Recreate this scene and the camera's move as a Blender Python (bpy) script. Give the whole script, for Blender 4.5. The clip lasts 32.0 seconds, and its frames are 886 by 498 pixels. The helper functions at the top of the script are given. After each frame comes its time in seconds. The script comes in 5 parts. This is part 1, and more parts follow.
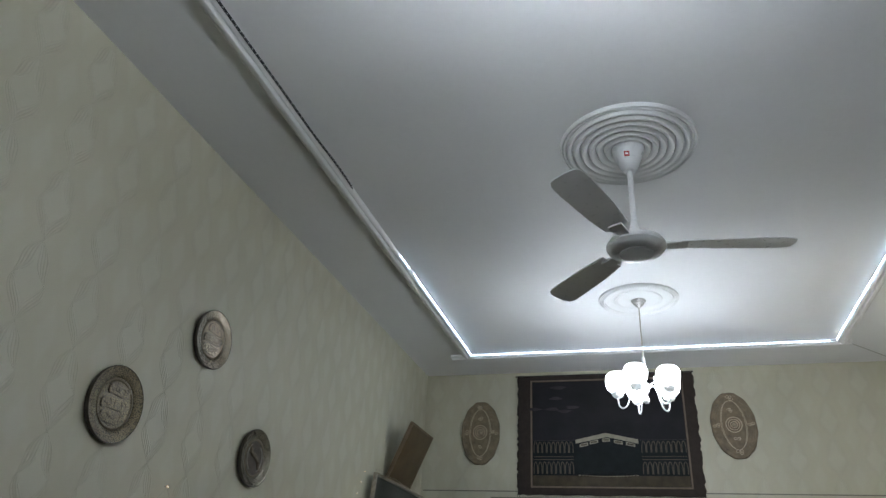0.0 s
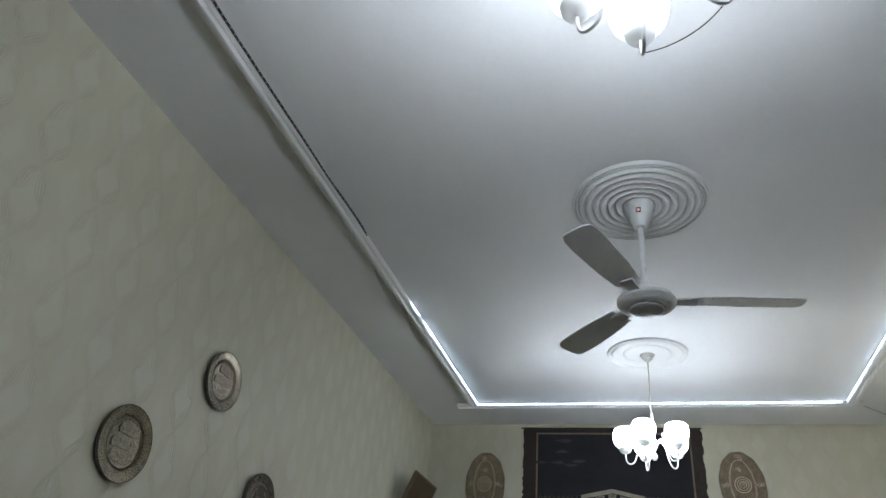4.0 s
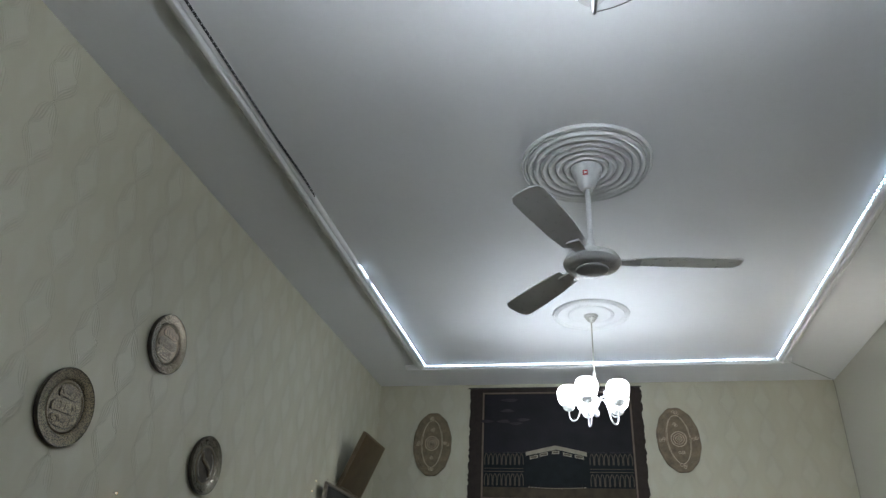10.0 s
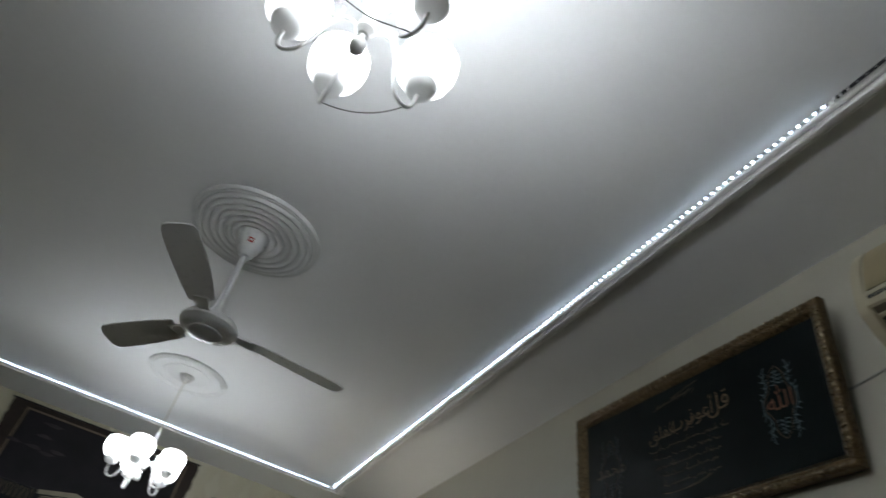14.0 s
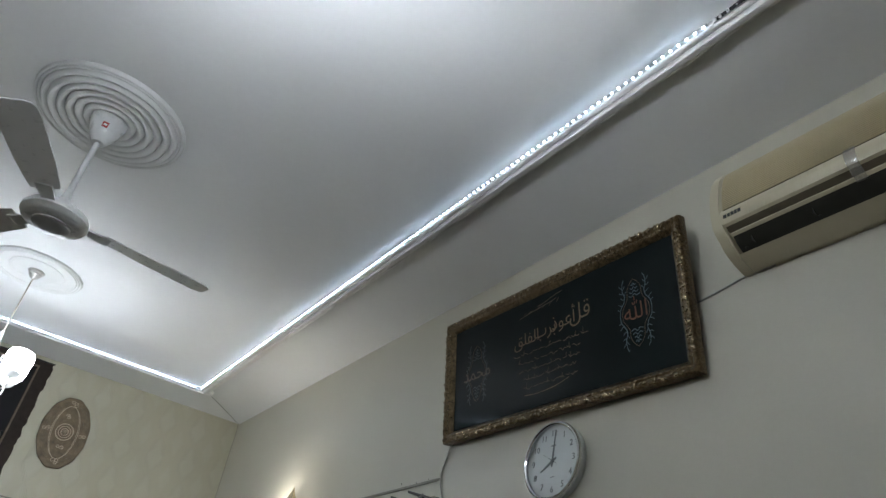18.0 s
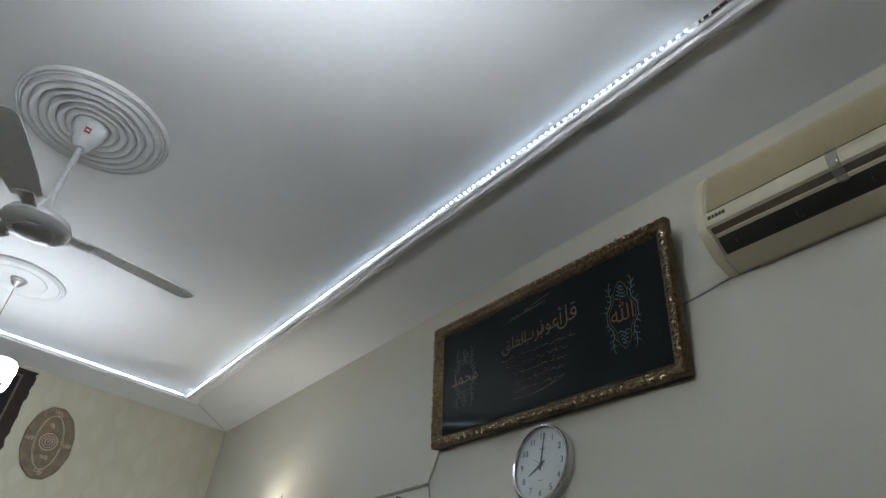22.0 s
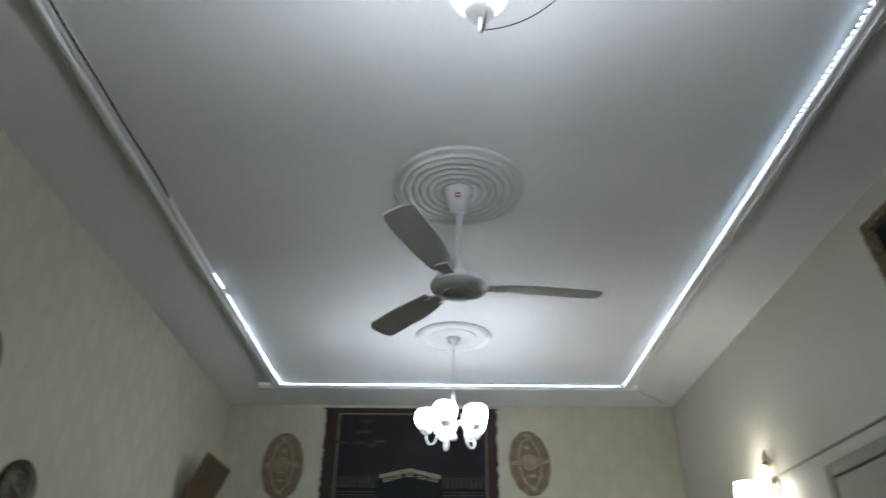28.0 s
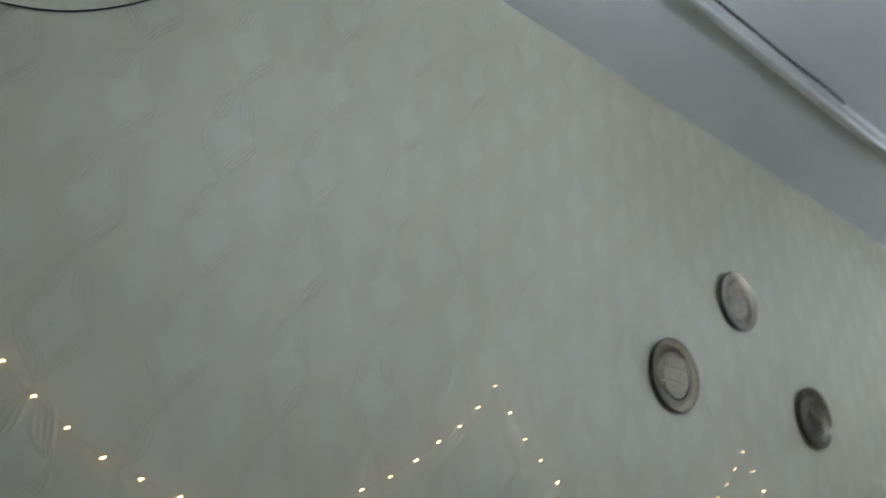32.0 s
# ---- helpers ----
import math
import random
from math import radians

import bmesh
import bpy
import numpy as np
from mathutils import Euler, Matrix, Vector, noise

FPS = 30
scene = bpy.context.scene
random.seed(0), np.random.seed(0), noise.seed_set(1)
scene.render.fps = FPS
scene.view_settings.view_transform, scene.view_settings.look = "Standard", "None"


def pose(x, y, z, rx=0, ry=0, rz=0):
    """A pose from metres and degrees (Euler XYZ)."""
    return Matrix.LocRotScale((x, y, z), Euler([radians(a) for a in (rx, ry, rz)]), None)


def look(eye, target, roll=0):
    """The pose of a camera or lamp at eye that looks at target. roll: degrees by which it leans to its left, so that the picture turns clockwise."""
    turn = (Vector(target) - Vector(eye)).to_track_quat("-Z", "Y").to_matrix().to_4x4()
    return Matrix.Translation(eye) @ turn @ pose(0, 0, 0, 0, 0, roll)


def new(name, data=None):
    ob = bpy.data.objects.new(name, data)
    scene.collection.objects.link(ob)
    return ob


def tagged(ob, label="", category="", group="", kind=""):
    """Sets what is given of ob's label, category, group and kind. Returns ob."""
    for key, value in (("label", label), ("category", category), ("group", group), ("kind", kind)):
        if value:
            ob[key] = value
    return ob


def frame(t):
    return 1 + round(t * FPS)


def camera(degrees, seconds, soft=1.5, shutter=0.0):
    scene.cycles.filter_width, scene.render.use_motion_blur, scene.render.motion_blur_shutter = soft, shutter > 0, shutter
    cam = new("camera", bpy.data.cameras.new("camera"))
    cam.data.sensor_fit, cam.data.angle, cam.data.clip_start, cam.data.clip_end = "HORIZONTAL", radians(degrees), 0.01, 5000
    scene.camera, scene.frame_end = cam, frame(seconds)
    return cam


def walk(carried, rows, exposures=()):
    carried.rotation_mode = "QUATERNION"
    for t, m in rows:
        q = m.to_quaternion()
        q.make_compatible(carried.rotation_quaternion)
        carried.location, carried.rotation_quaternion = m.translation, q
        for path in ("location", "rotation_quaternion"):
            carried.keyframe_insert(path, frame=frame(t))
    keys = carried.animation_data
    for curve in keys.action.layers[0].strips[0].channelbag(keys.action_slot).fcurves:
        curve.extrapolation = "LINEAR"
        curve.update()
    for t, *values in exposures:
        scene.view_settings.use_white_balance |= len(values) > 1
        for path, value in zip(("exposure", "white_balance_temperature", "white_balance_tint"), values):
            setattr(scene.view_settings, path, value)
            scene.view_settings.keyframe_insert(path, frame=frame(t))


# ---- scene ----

cam = camera(65.1, 32.0, soft=1.4, shutter=0.5)
PATH = [
    (0, (0.005, -0.004, 1.22), (-0.524, 1.686, 2.15), 3.5),
    (0.5, (0.006, -0.003, 1.222), (-0.52, 1.686, 2.154), 3.4),
    (1, (0.006, -0.006, 1.22), (-0.528, 1.68, 2.154), 3.6),
    (1.5, (0.005, -0.003, 1.22), (-0.526, 1.683, 2.156), 3.6),
    (2, (0.002, -0.004, 1.22), (-0.524, 1.686, 2.153), 3.4),
    (2.5, (0.005, -0.009, 1.218), (-0.533, 1.669, 2.163), 4.0),
    (4.5, (-0.003, -0.055, 1.213), (-0.528, 1.562, 2.266), 6.5),
    (5, (0.019, -0.046, 1.213), (-0.407, 1.639, 2.202), 5.1),
    (5.5, (-0.001, -0.037, 1.208), (-0.358, 1.662, 2.2), 4.6),
    (6, (0.001, -0.038, 1.202), (-0.368, 1.639, 2.228), 4.1),
    (6.5, (0.009, -0.055, 1.197), (-0.341, 1.638, 2.203), 3.3),
    (7, (0.017, -0.048, 1.195), (-0.326, 1.649, 2.197), 2.9),
    (7.5, (0.009, -0.048, 1.198), (-0.352, 1.647, 2.197), 3.5),
    (8, (-0.004, -0.045, 1.193), (-0.402, 1.638, 2.199), 5.3),
    (8.5, (0.002, -0.05, 1.198), (-0.411, 1.637, 2.189), 4.6),
    (9, (0.001, -0.05, 1.197), (-0.419, 1.643, 2.176), 4.3),
    (9.5, (0.001, -0.047, 1.199), (-0.42, 1.649, 2.172), 4.0),
    (10, (-0.013, -0.045, 1.197), (-0.412, 1.66, 2.163), 3.3),
    (10.5, (0.001, -0.051, 1.198), (-0.419, 1.65, 2.161), 3.9),
    (11, (-0.018, -0.036, 1.183), (-0.379, 1.64, 2.213), 3.8),
    (11.5, (-0.012, 0.003, 1.202), (-0.3, 1.673, 2.264), 9.1),
    (12, (0.002, -0.002, 1.206), (-0.109, 1.668, 2.301), 11.3),
    (12.5, (0.014, 0.017, 1.22), (0.005, 1.69, 2.315), 14.3),
    (13, (0.005, 0.019, 1.23), (0.044, 1.673, 2.354), 17.0),
    (13.5, (0.023, 0.005, 1.215), (0.254, 1.583, 2.422), 17.7),
    (14, (0.06, -0.011, 1.249), (0.519, 1.464, 2.519), 15.1),
    (14.5, (0.084, -0.011, 1.258), (0.689, 1.418, 2.52), 15.2),
    (15, (0.099, -0.001, 1.268), (0.752, 1.43, 2.503), 14.8),
    (15.5, (0.11, 0.014, 1.282), (0.926, 1.429, 2.437), 11.1),
    (17.5, (0.112, 0.024, 1.285), (0.963, 1.449, 2.401), 9.9),
    (18, (0.111, 0.026, 1.285), (0.963, 1.449, 2.402), 9.7),
    (18.5, (0.105, 0.02, 1.292), (0.96, 1.441, 2.409), 9.4),
    (19, (0.111, 0.024, 1.286), (0.965, 1.444, 2.406), 9.4),
    (19.5, (0.115, 0.026, 1.285), (0.984, 1.443, 2.397), 8.9),
    (20, (0.111, 0.025, 1.288), (0.977, 1.438, 2.407), 8.9),
    (20.5, (0.116, 0.026, 1.286), (0.979, 1.438, 2.41), 9.1),
    (21, (0.11, 0.025, 1.284), (0.984, 1.424, 2.415), 8.6),
    (21.5, (0.116, 0.025, 1.289), (0.988, 1.427, 2.418), 8.6),
    (22, (0.118, 0.027, 1.285), (0.992, 1.424, 2.418), 8.6),
    (22.5, (0.122, 0.03, 1.284), (0.994, 1.417, 2.43), 8.0),
    (23, (0.117, 0.025, 1.294), (0.993, 1.405, 2.447), 6.9),
    (23.5, (0.118, 0.025, 1.291), (0.989, 1.407, 2.446), 7.1),
    (24, (0.114, 0.031, 1.288), (0.978, 1.422, 2.436), 7.3),
    (24.5, (0.116, 0.031, 1.29), (0.981, 1.424, 2.436), 7.1),
    (26.5, (0.039, 0.049, 1.3), (0.417, 1.631, 2.465), 0.1),
    (27, (-0.009, 0.036, 1.283), (0.161, 1.64, 2.465), -0.6),
    (27.2, (-0.016, 0.04, 1.281), (0.131, 1.69, 2.39), -0.7),
    (27.5, (-0.025, 0.045, 1.277), (0.084, 1.757, 2.306), 0.4),
    (27.8, (-0.029, 0.04, 1.262), (0.037, 1.757, 2.253), 0.3),
    (28, (-0.031, 0.036, 1.253), (-0.047, 1.757, 2.271), 0.6),
    (28.2, (-0.039, 0.038, 1.252), (-0.177, 1.75, 2.247), 0.4),
    (28.5, (-0.052, 0.041, 1.251), (-0.357, 1.741, 2.259), 1.0),
    (29, (-0.095, -0.042, 1.211), (-0.616, 1.611, 2.209), 1.5),
    (29.5, (-0.108, -0.043, 1.193), (-0.835, 1.567, 2.13), 2.6),
    (30, (-0.141, 0.023, 1.207), (-1.109, 1.508, 2.133), 2.4),
    (30.5, (-0.165, 0.001, 1.193), (-1.258, 1.39, 2.13), 3.6),
    (31, (-0.241, -0.017, 1.177), (-1.465, 1.255, 2.117), 5.3),
    (31.5, (-0.275, -0.059, 1.188), (-1.639, 1.106, 2.073), 6.8),
    (32, (-0.279, -0.126, 1.129), (-1.777, 0.915, 1.95), 4.6),
]
walk(cam, [(t, look(eye, target, roll)) for t, eye, target, roll in PATH], exposures=[(0.0, 0.63, 6440, 12), (4.5, 0.62, 6440, 12), (5.0, 0.44, 6440, 12), (6.0, 0.52, 6440, 12), (10.5, 0.56, 6440, 12), (11.2, 0.50, 6450, 12), (12.0, 0.24, 6500, 11), (13.0, 0.12, 6700, 12), (14.0, -0.17, 6850, 12), (15.0, 0.02, 6800, 12), (17.5, 0.63, 6580, 12), (24.5, 0.62, 6580, 12), (26.5, -0.04, 6650, 11), (27.2, 0.02, 6650, 11), (27.6, 0.36, 6600, 11), (28.0, 0.46, 6550, 11), (29.0, 0.64, 6480, 10), (30.0, 0.72, 6400, 10), (31.0, 1.09, 6150, 12), (32.0, 1.19, 6000, 12)])

# ---- the room in metres ----
H = 3.08          # ceiling
WX = 1.843        # side walls at -WX and WX
FY = 5.69         # far wall
BY = -0.72        # wall behind the camera
MX = 1.32         # inner edge of the ceiling moulding
MF, MB = 5.16, -0.14
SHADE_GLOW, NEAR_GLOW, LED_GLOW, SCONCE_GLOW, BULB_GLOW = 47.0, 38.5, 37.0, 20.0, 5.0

# ---- world: the closed room hides it ----
world = bpy.data.worlds.new("world")
scene.world = world
world.use_nodes = True
world.node_tree.nodes["Background"].inputs[0].default_value = (0.05, 0.06, 0.08, 1)
world.node_tree.nodes["Background"].inputs[1].default_value = 0.3


# ---- materials ----
def nodes_of(name):
    m = bpy.data.materials.new(name)
    m.use_nodes = True
    t = m.node_tree
    return m, t, t.nodes["Principled BSDF"]


def add(t, kind, **kw):
    n = t.nodes.new(kind)
    for k, v in kw.items():
        if k == "operation":
            n.operation = v
        elif k == "blend":
            n.blend_type = v
    return n


def surface(name, color, rough=0.6, metal=0.0, dark=0.8, scale=3.0, fine=60.0, bump=0.15, depth=0.002, coat=0.0, rvar=0.1, sheen=0.0):
    """A painted, plain or metal surface with mottling at two scales and fine relief."""
    m, t, p = nodes_of(name)
    co = add(t, "ShaderNodeTexCoord")
    big, small = add(t, "ShaderNodeTexNoise"), add(t, "ShaderNodeTexNoise")
    big.inputs["Scale"].default_value, small.inputs["Scale"].default_value = scale, fine
    big.inputs["Detail"].default_value, small.inputs["Detail"].default_value = 5, 3
    for n in (big, small):
        t.links.new(co.outputs["Object"], n.inputs["Vector"])
    both = add(t, "ShaderNodeMath", operation="MULTIPLY_ADD")
    t.links.new(big.outputs[0], both.inputs[0])
    both.inputs[1].default_value = 0.7
    part_of = add(t, "ShaderNodeMath", operation="MULTIPLY")
    t.links.new(small.outputs[0], part_of.inputs[0])
    part_of.inputs[1].default_value = 0.3
    t.links.new(part_of.outputs[0], both.inputs[2])
    ramp = add(t, "ShaderNodeValToRGB")
    ramp.color_ramp.elements[0].position, ramp.color_ramp.elements[1].position = 0.3, 0.7
    ramp.color_ramp.elements[0].color = (*[c * dark for c in color], 1)
    ramp.color_ramp.elements[1].color = (*color, 1)
    t.links.new(both.outputs[0], ramp.inputs[0])
    t.links.new(ramp.outputs[0], p.inputs["Base Color"])
    rr = add(t, "ShaderNodeMapRange")
    rr.inputs[3].default_value, rr.inputs[4].default_value = max(0.02, rough - rvar), min(1, rough + rvar)
    t.links.new(small.outputs[0], rr.inputs[0])
    t.links.new(rr.outputs[0], p.inputs["Roughness"])
    p.inputs["Metallic"].default_value = metal
    p.inputs["Coat Weight"].default_value = coat
    p.inputs["Coat Roughness"].default_value = 0.06
    p.inputs["Sheen Weight"].default_value = sheen
    b = add(t, "ShaderNodeBump")
    b.inputs["Strength"].default_value, b.inputs["Distance"].default_value = bump, depth
    t.links.new(small.outputs[0], b.inputs["Height"])
    t.links.new(b.outputs[0], p.inputs["Normal"])
    return m


def stippled(name, color, pits, rough, metal, scale):
    """Beaten metal with close-set dark pits."""
    m, t, p = nodes_of(name)
    co, cell, mottle = add(t, "ShaderNodeTexCoord"), add(t, "ShaderNodeTexNoise"), add(t, "ShaderNodeTexNoise")
    cell.inputs["Scale"].default_value, mottle.inputs["Scale"].default_value = scale, 22
    cell.inputs["Detail"].default_value = 1.5
    for n in (cell, mottle):
        t.links.new(co.outputs["Object"], n.inputs["Vector"])
    ramp = add(t, "ShaderNodeValToRGB")
    ramp.color_ramp.elements[0].position, ramp.color_ramp.elements[1].position = 0.42, 0.56
    ramp.color_ramp.elements[0].color, ramp.color_ramp.elements[1].color = (*pits, 1), (*color, 1)
    t.links.new(cell.outputs[0], ramp.inputs[0])
    shade = add(t, "ShaderNodeMapRange")
    shade.inputs[1].default_value, shade.inputs[2].default_value, shade.inputs[3].default_value = 0.3, 0.7, 0.65
    t.links.new(mottle.outputs[0], shade.inputs[0])
    mix = add(t, "ShaderNodeMix")
    mix.data_type, mix.blend_type = "RGBA", "MULTIPLY"
    mix.inputs[0].default_value = 1.0
    t.links.new(ramp.outputs[0], mix.inputs[6])
    t.links.new(shade.outputs[0], mix.inputs[7])
    t.links.new(mix.outputs[2], p.inputs["Base Color"])
    p.inputs["Roughness"].default_value, p.inputs["Metallic"].default_value = rough, metal
    b = add(t, "ShaderNodeBump")
    b.inputs["Strength"].default_value, b.inputs["Distance"].default_value = 0.5, 0.0015
    t.links.new(cell.outputs[0], b.inputs["Height"])
    t.links.new(b.outputs[0], p.inputs["Normal"])
    return m


def glow(name, color, strength, base=(0.8, 0.8, 0.8), rise=None):
    m, t, p = nodes_of(name)
    p.inputs["Base Color"].default_value = (*base, 1)
    p.inputs["Emission Color"].default_value = (*color, 1)
    p.inputs["Emission Strength"].default_value = strength
    if rise:
        # the bulb sits inside the bowl: the glass glows unevenly from foot to rim, as (height, share) points
        co, sep, up, ramp, times = add(t, "ShaderNodeTexCoord"), add(t, "ShaderNodeSeparateXYZ"), add(t, "ShaderNodeMapRange"), add(t, "ShaderNodeValToRGB"), add(t, "ShaderNodeMath", operation="MULTIPLY")
        t.links.new(co.outputs["Object"], sep.inputs[0])
        t.links.new(sep.outputs[2], up.inputs[0])
        up.inputs[1].default_value, up.inputs[2].default_value = -0.612, -0.489
        points = ramp.color_ramp.elements
        while len(points) < len(rise):
            points.new(0.5)
        for e, (at, share) in zip(points, rise):
            e.position = at
            e.color = (share, share, share, 1)
        t.links.new(up.outputs[0], ramp.inputs[0])
        t.links.new(ramp.outputs[0], times.inputs[0])
        times.inputs[1].default_value = strength
        t.links.new(times.outputs[0], p.inputs["Emission Strength"])
    return m


def wallpaper(name):
    """Vinyl paper with an embossed trellis: bundles of fine lines that meet at the nodes of tall diamonds."""
    m, t, p = nodes_of(name)
    co = add(t, "ShaderNodeTexCoord")
    sep = add(t, "ShaderNodeSeparateXYZ")
    t.links.new(co.outputs["Object"], sep.inputs[0])

    def math_(op, a, b=None, c=None):
        n = add(t, "ShaderNodeMath", operation=op)
        for i, v in enumerate((a, b, c)):
            if v is None:
                continue
            if isinstance(v, (int, float)):
                n.inputs[i].default_value = v
            else:
                t.links.new(v, n.inputs[i])
        return n.outputs[0]

    a = math_("MULTIPLY_ADD", sep.outputs[0], 1 / 0.0632, -1.288 / 0.0632 + 40)
    b = math_("MULTIPLY_ADD", sep.outputs[2], 1 / 0.1400, -2.786 / 0.1400 + 40)
    spread = math_("MULTIPLY_ADD", math_("ABSOLUTE", math_("SINE", math_("MULTIPLY", b, math.pi))), 0.36, 0.035)
    bow = math_("MULTIPLY", math_("SINE", math_("MULTIPLY", b, 2 * math.pi)), 0.10)
    # columns of diamonds stand four units apart and are two units wide
    side = math_("ABSOLUTE", math_("SUBTRACT", math_("MULTIPLY", math_("FRACT", math_("MULTIPLY_ADD", a, 0.25, 0.5)), 4), 2))
    edge = math_("ABSOLUTE", math_("SUBTRACT", math_("MULTIPLY", math_("FRACT", math_("MULTIPLY_ADD", b, 0.5, 0.5)), 2), 1))
    d = math_("ADD", math_("SUBTRACT", side, edge), bow)
    q = math_("DIVIDE", d, spread)
    inside = math_("LESS_THAN", math_("ABSOLUTE", q), 1.0)
    lines = math_("MULTIPLY", math_("POWER", math_("MULTIPLY_ADD", math_("COSINE", math_("MULTIPLY", q, 12.57)), 0.5, 0.5), 2.2), inside)
    # the diamonds are paler than the ground, with fainter ones between the columns
    fillm = add(t, "ShaderNodeMapRange")
    fillm.inputs[1].default_value, fillm.inputs[2].default_value = 0.05, -0.22
    fillm.clamp = True
    t.links.new(d, fillm.inputs[0])
    gap = add(t, "ShaderNodeMapRange")
    gap.inputs[1].default_value, gap.inputs[2].default_value = 0.90, 0.50
    gap.clamp = True
    far_b = math_("ABSOLUTE", math_("SUBTRACT", math_("MULTIPLY", math_("FRACT", math_("MULTIPLY", b, 0.5)), 2), 1))
    t.links.new(math_("ADD", math_("ABSOLUTE", math_("SUBTRACT", side, 2.0)), math_("SUBTRACT", 1.0, far_b)), gap.inputs[0])
    fill = math_("MAXIMUM", fillm.outputs[0], math_("MULTIPLY", gap.outputs[0], 0.95))
    big, small = add(t, "ShaderNodeTexNoise"), add(t, "ShaderNodeTexNoise")
    big.inputs["Scale"].default_value, small.inputs["Scale"].default_value = 1.7, 220
    big.inputs["Detail"].default_value = 4
    for n in (big, small):
        t.links.new(co.outputs["Object"], n.inputs["Vector"])
    c1 = add(t, "ShaderNodeValToRGB")
    c1.color_ramp.elements[0].position, c1.color_ramp.elements[1].position = 0.35, 0.7
    c1.color_ramp.elements[0].color, c1.color_ramp.elements[1].color = WALLPAPER_A, WALLPAPER_B
    t.links.new(big.outputs[0], c1.inputs[0])
    m1 = add(t, "ShaderNodeMix")
    m1.data_type = "RGBA"
    t.links.new(math_("MULTIPLY", fill, 0.15), m1.inputs[0])
    t.links.new(c1.outputs[0], m1.inputs[6])
    m1.inputs[7].default_value = WALLPAPER_FILL
    m2 = add(t, "ShaderNodeMix")
    m2.data_type = "RGBA"
    t.links.new(math_("MULTIPLY", lines, 0.135), m2.inputs[0])
    t.links.new(m1.outputs[2], m2.inputs[6])
    m2.inputs[7].default_value = WALLPAPER_LINE
    t.links.new(m2.outputs[2], p.inputs["Base Color"])
    ro = math_("SUBTRACT", 0.57, math_("MULTIPLY", fill, 0.10))
    t.links.new(ro, p.inputs["Roughness"])
    height = math_("ADD", math_("MULTIPLY", lines, -0.95), math_("ADD", math_("MULTIPLY", fillm.outputs[0], 0.5), math_("MULTIPLY", small.outputs[0], 0.15)))
    p.inputs["Specular IOR Level"].default_value = 0.6
    bp = add(t, "ShaderNodeBump")
    bp.inputs["Strength"].default_value, bp.inputs["Distance"].default_value = 0.56, 0.0027
    t.links.new(height, bp.inputs["Height"])
    t.links.new(bp.outputs[0], p.inputs["Normal"])
    return m


WALLPAPER_A, WALLPAPER_B = (0.515, 0.49, 0.37, 1), (0.57, 0.545, 0.425, 1)
WALLPAPER_FILL, WALLPAPER_LINE = (0.66, 0.665, 0.59, 1), (0.27, 0.26, 0.22, 1)

CEIL = surface("ceiling_paint", (0.83, 0.84, 0.845), 0.75, dark=0.94, scale=1.1, fine=45, bump=0.08)
PLASTER = surface("white_plaster", (0.82, 0.82, 0.81), 0.5, dark=0.93, scale=6, fine=90, bump=0.06)
ROSEWHITE = surface("rose_plaster", (0.77, 0.775, 0.77), 0.6, dark=0.94, scale=6, fine=90, bump=0.06)
PAPER = wallpaper("embossed_wallpaper")
CREAM = surface("cream_wall_paint", (0.54, 0.52, 0.44), 0.42, dark=0.93, scale=1.6, fine=70, bump=0.1, rvar=0.08)
# for the unseen back wall: dark brown so that it bounces little light
DARKBACK = surface("dark_unseen_wall", (0.16, 0.12, 0.085), 0.6, dark=0.85, scale=1.6, fine=70, bump=0.1)
FLOOR = surface("brown_carpet", (0.055, 0.034, 0.027), 0.95, dark=0.6, scale=5, fine=240, bump=0.5, sheen=0.3)
FANWHITE = surface("white_enamel", (0.74, 0.75, 0.76), 0.30, dark=0.96, scale=4, fine=30, bump=0.01, coat=0.3)
BLADEWHITE = surface("white_blade_enamel", (0.86, 0.87, 0.88), 0.30, dark=0.97, scale=4, fine=30, bump=0.0, coat=0.2)
CUPGREY = surface("pale_grey_metal_cup", (0.80, 0.80, 0.79), 0.5, dark=0.93, scale=8, fine=100, bump=0.03)
CUPGREY.node_tree.nodes["Principled BSDF"].inputs["Transmission Weight"].default_value = 0.2
GREYCAP = surface("grey_plastic", (0.46, 0.47, 0.48), 0.4, dark=0.93, scale=8, fine=100, bump=0.03)
RED = surface("red_sticker", (0.45, 0.04, 0.04), 0.5, dark=0.9, scale=40, fine=200, bump=0.02)
STICKWHITE = surface("white_print", (0.8, 0.8, 0.8), 0.5, dark=0.95, scale=40, fine=200, bump=0.02)
NICKEL = surface("brushed_nickel", (0.62, 0.61, 0.58), 0.3, 1.0, dark=0.85, scale=12, fine=200, bump=0.05)
WHITEMETAL = surface("satin_grey_metal", (0.60, 0.60, 0.59), 0.42, 0.0, dark=0.9, scale=12, fine=150, bump=0.04, coat=0.3)
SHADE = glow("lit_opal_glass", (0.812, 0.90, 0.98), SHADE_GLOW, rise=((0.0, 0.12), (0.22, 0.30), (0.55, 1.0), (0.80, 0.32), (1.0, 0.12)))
SHADENEAR = glow("brightly_lit_opal_glass", (0.812, 0.90, 0.98), NEAR_GLOW, rise=((0.0, 0.07), (0.25, 0.14), (0.60, 0.52), (0.85, 1.0), (1.0, 1.05)))
LINING = glow("lit_opal_lining", (0.812, 0.90, 0.98), 2.0)
LEDON = glow("lit_white_led", (0.58, 0.78, 1.0), LED_GLOW)
WARMSHADE = glow("lit_warm_glass", (1.0, 0.955, 0.87), SCONCE_GLOW)
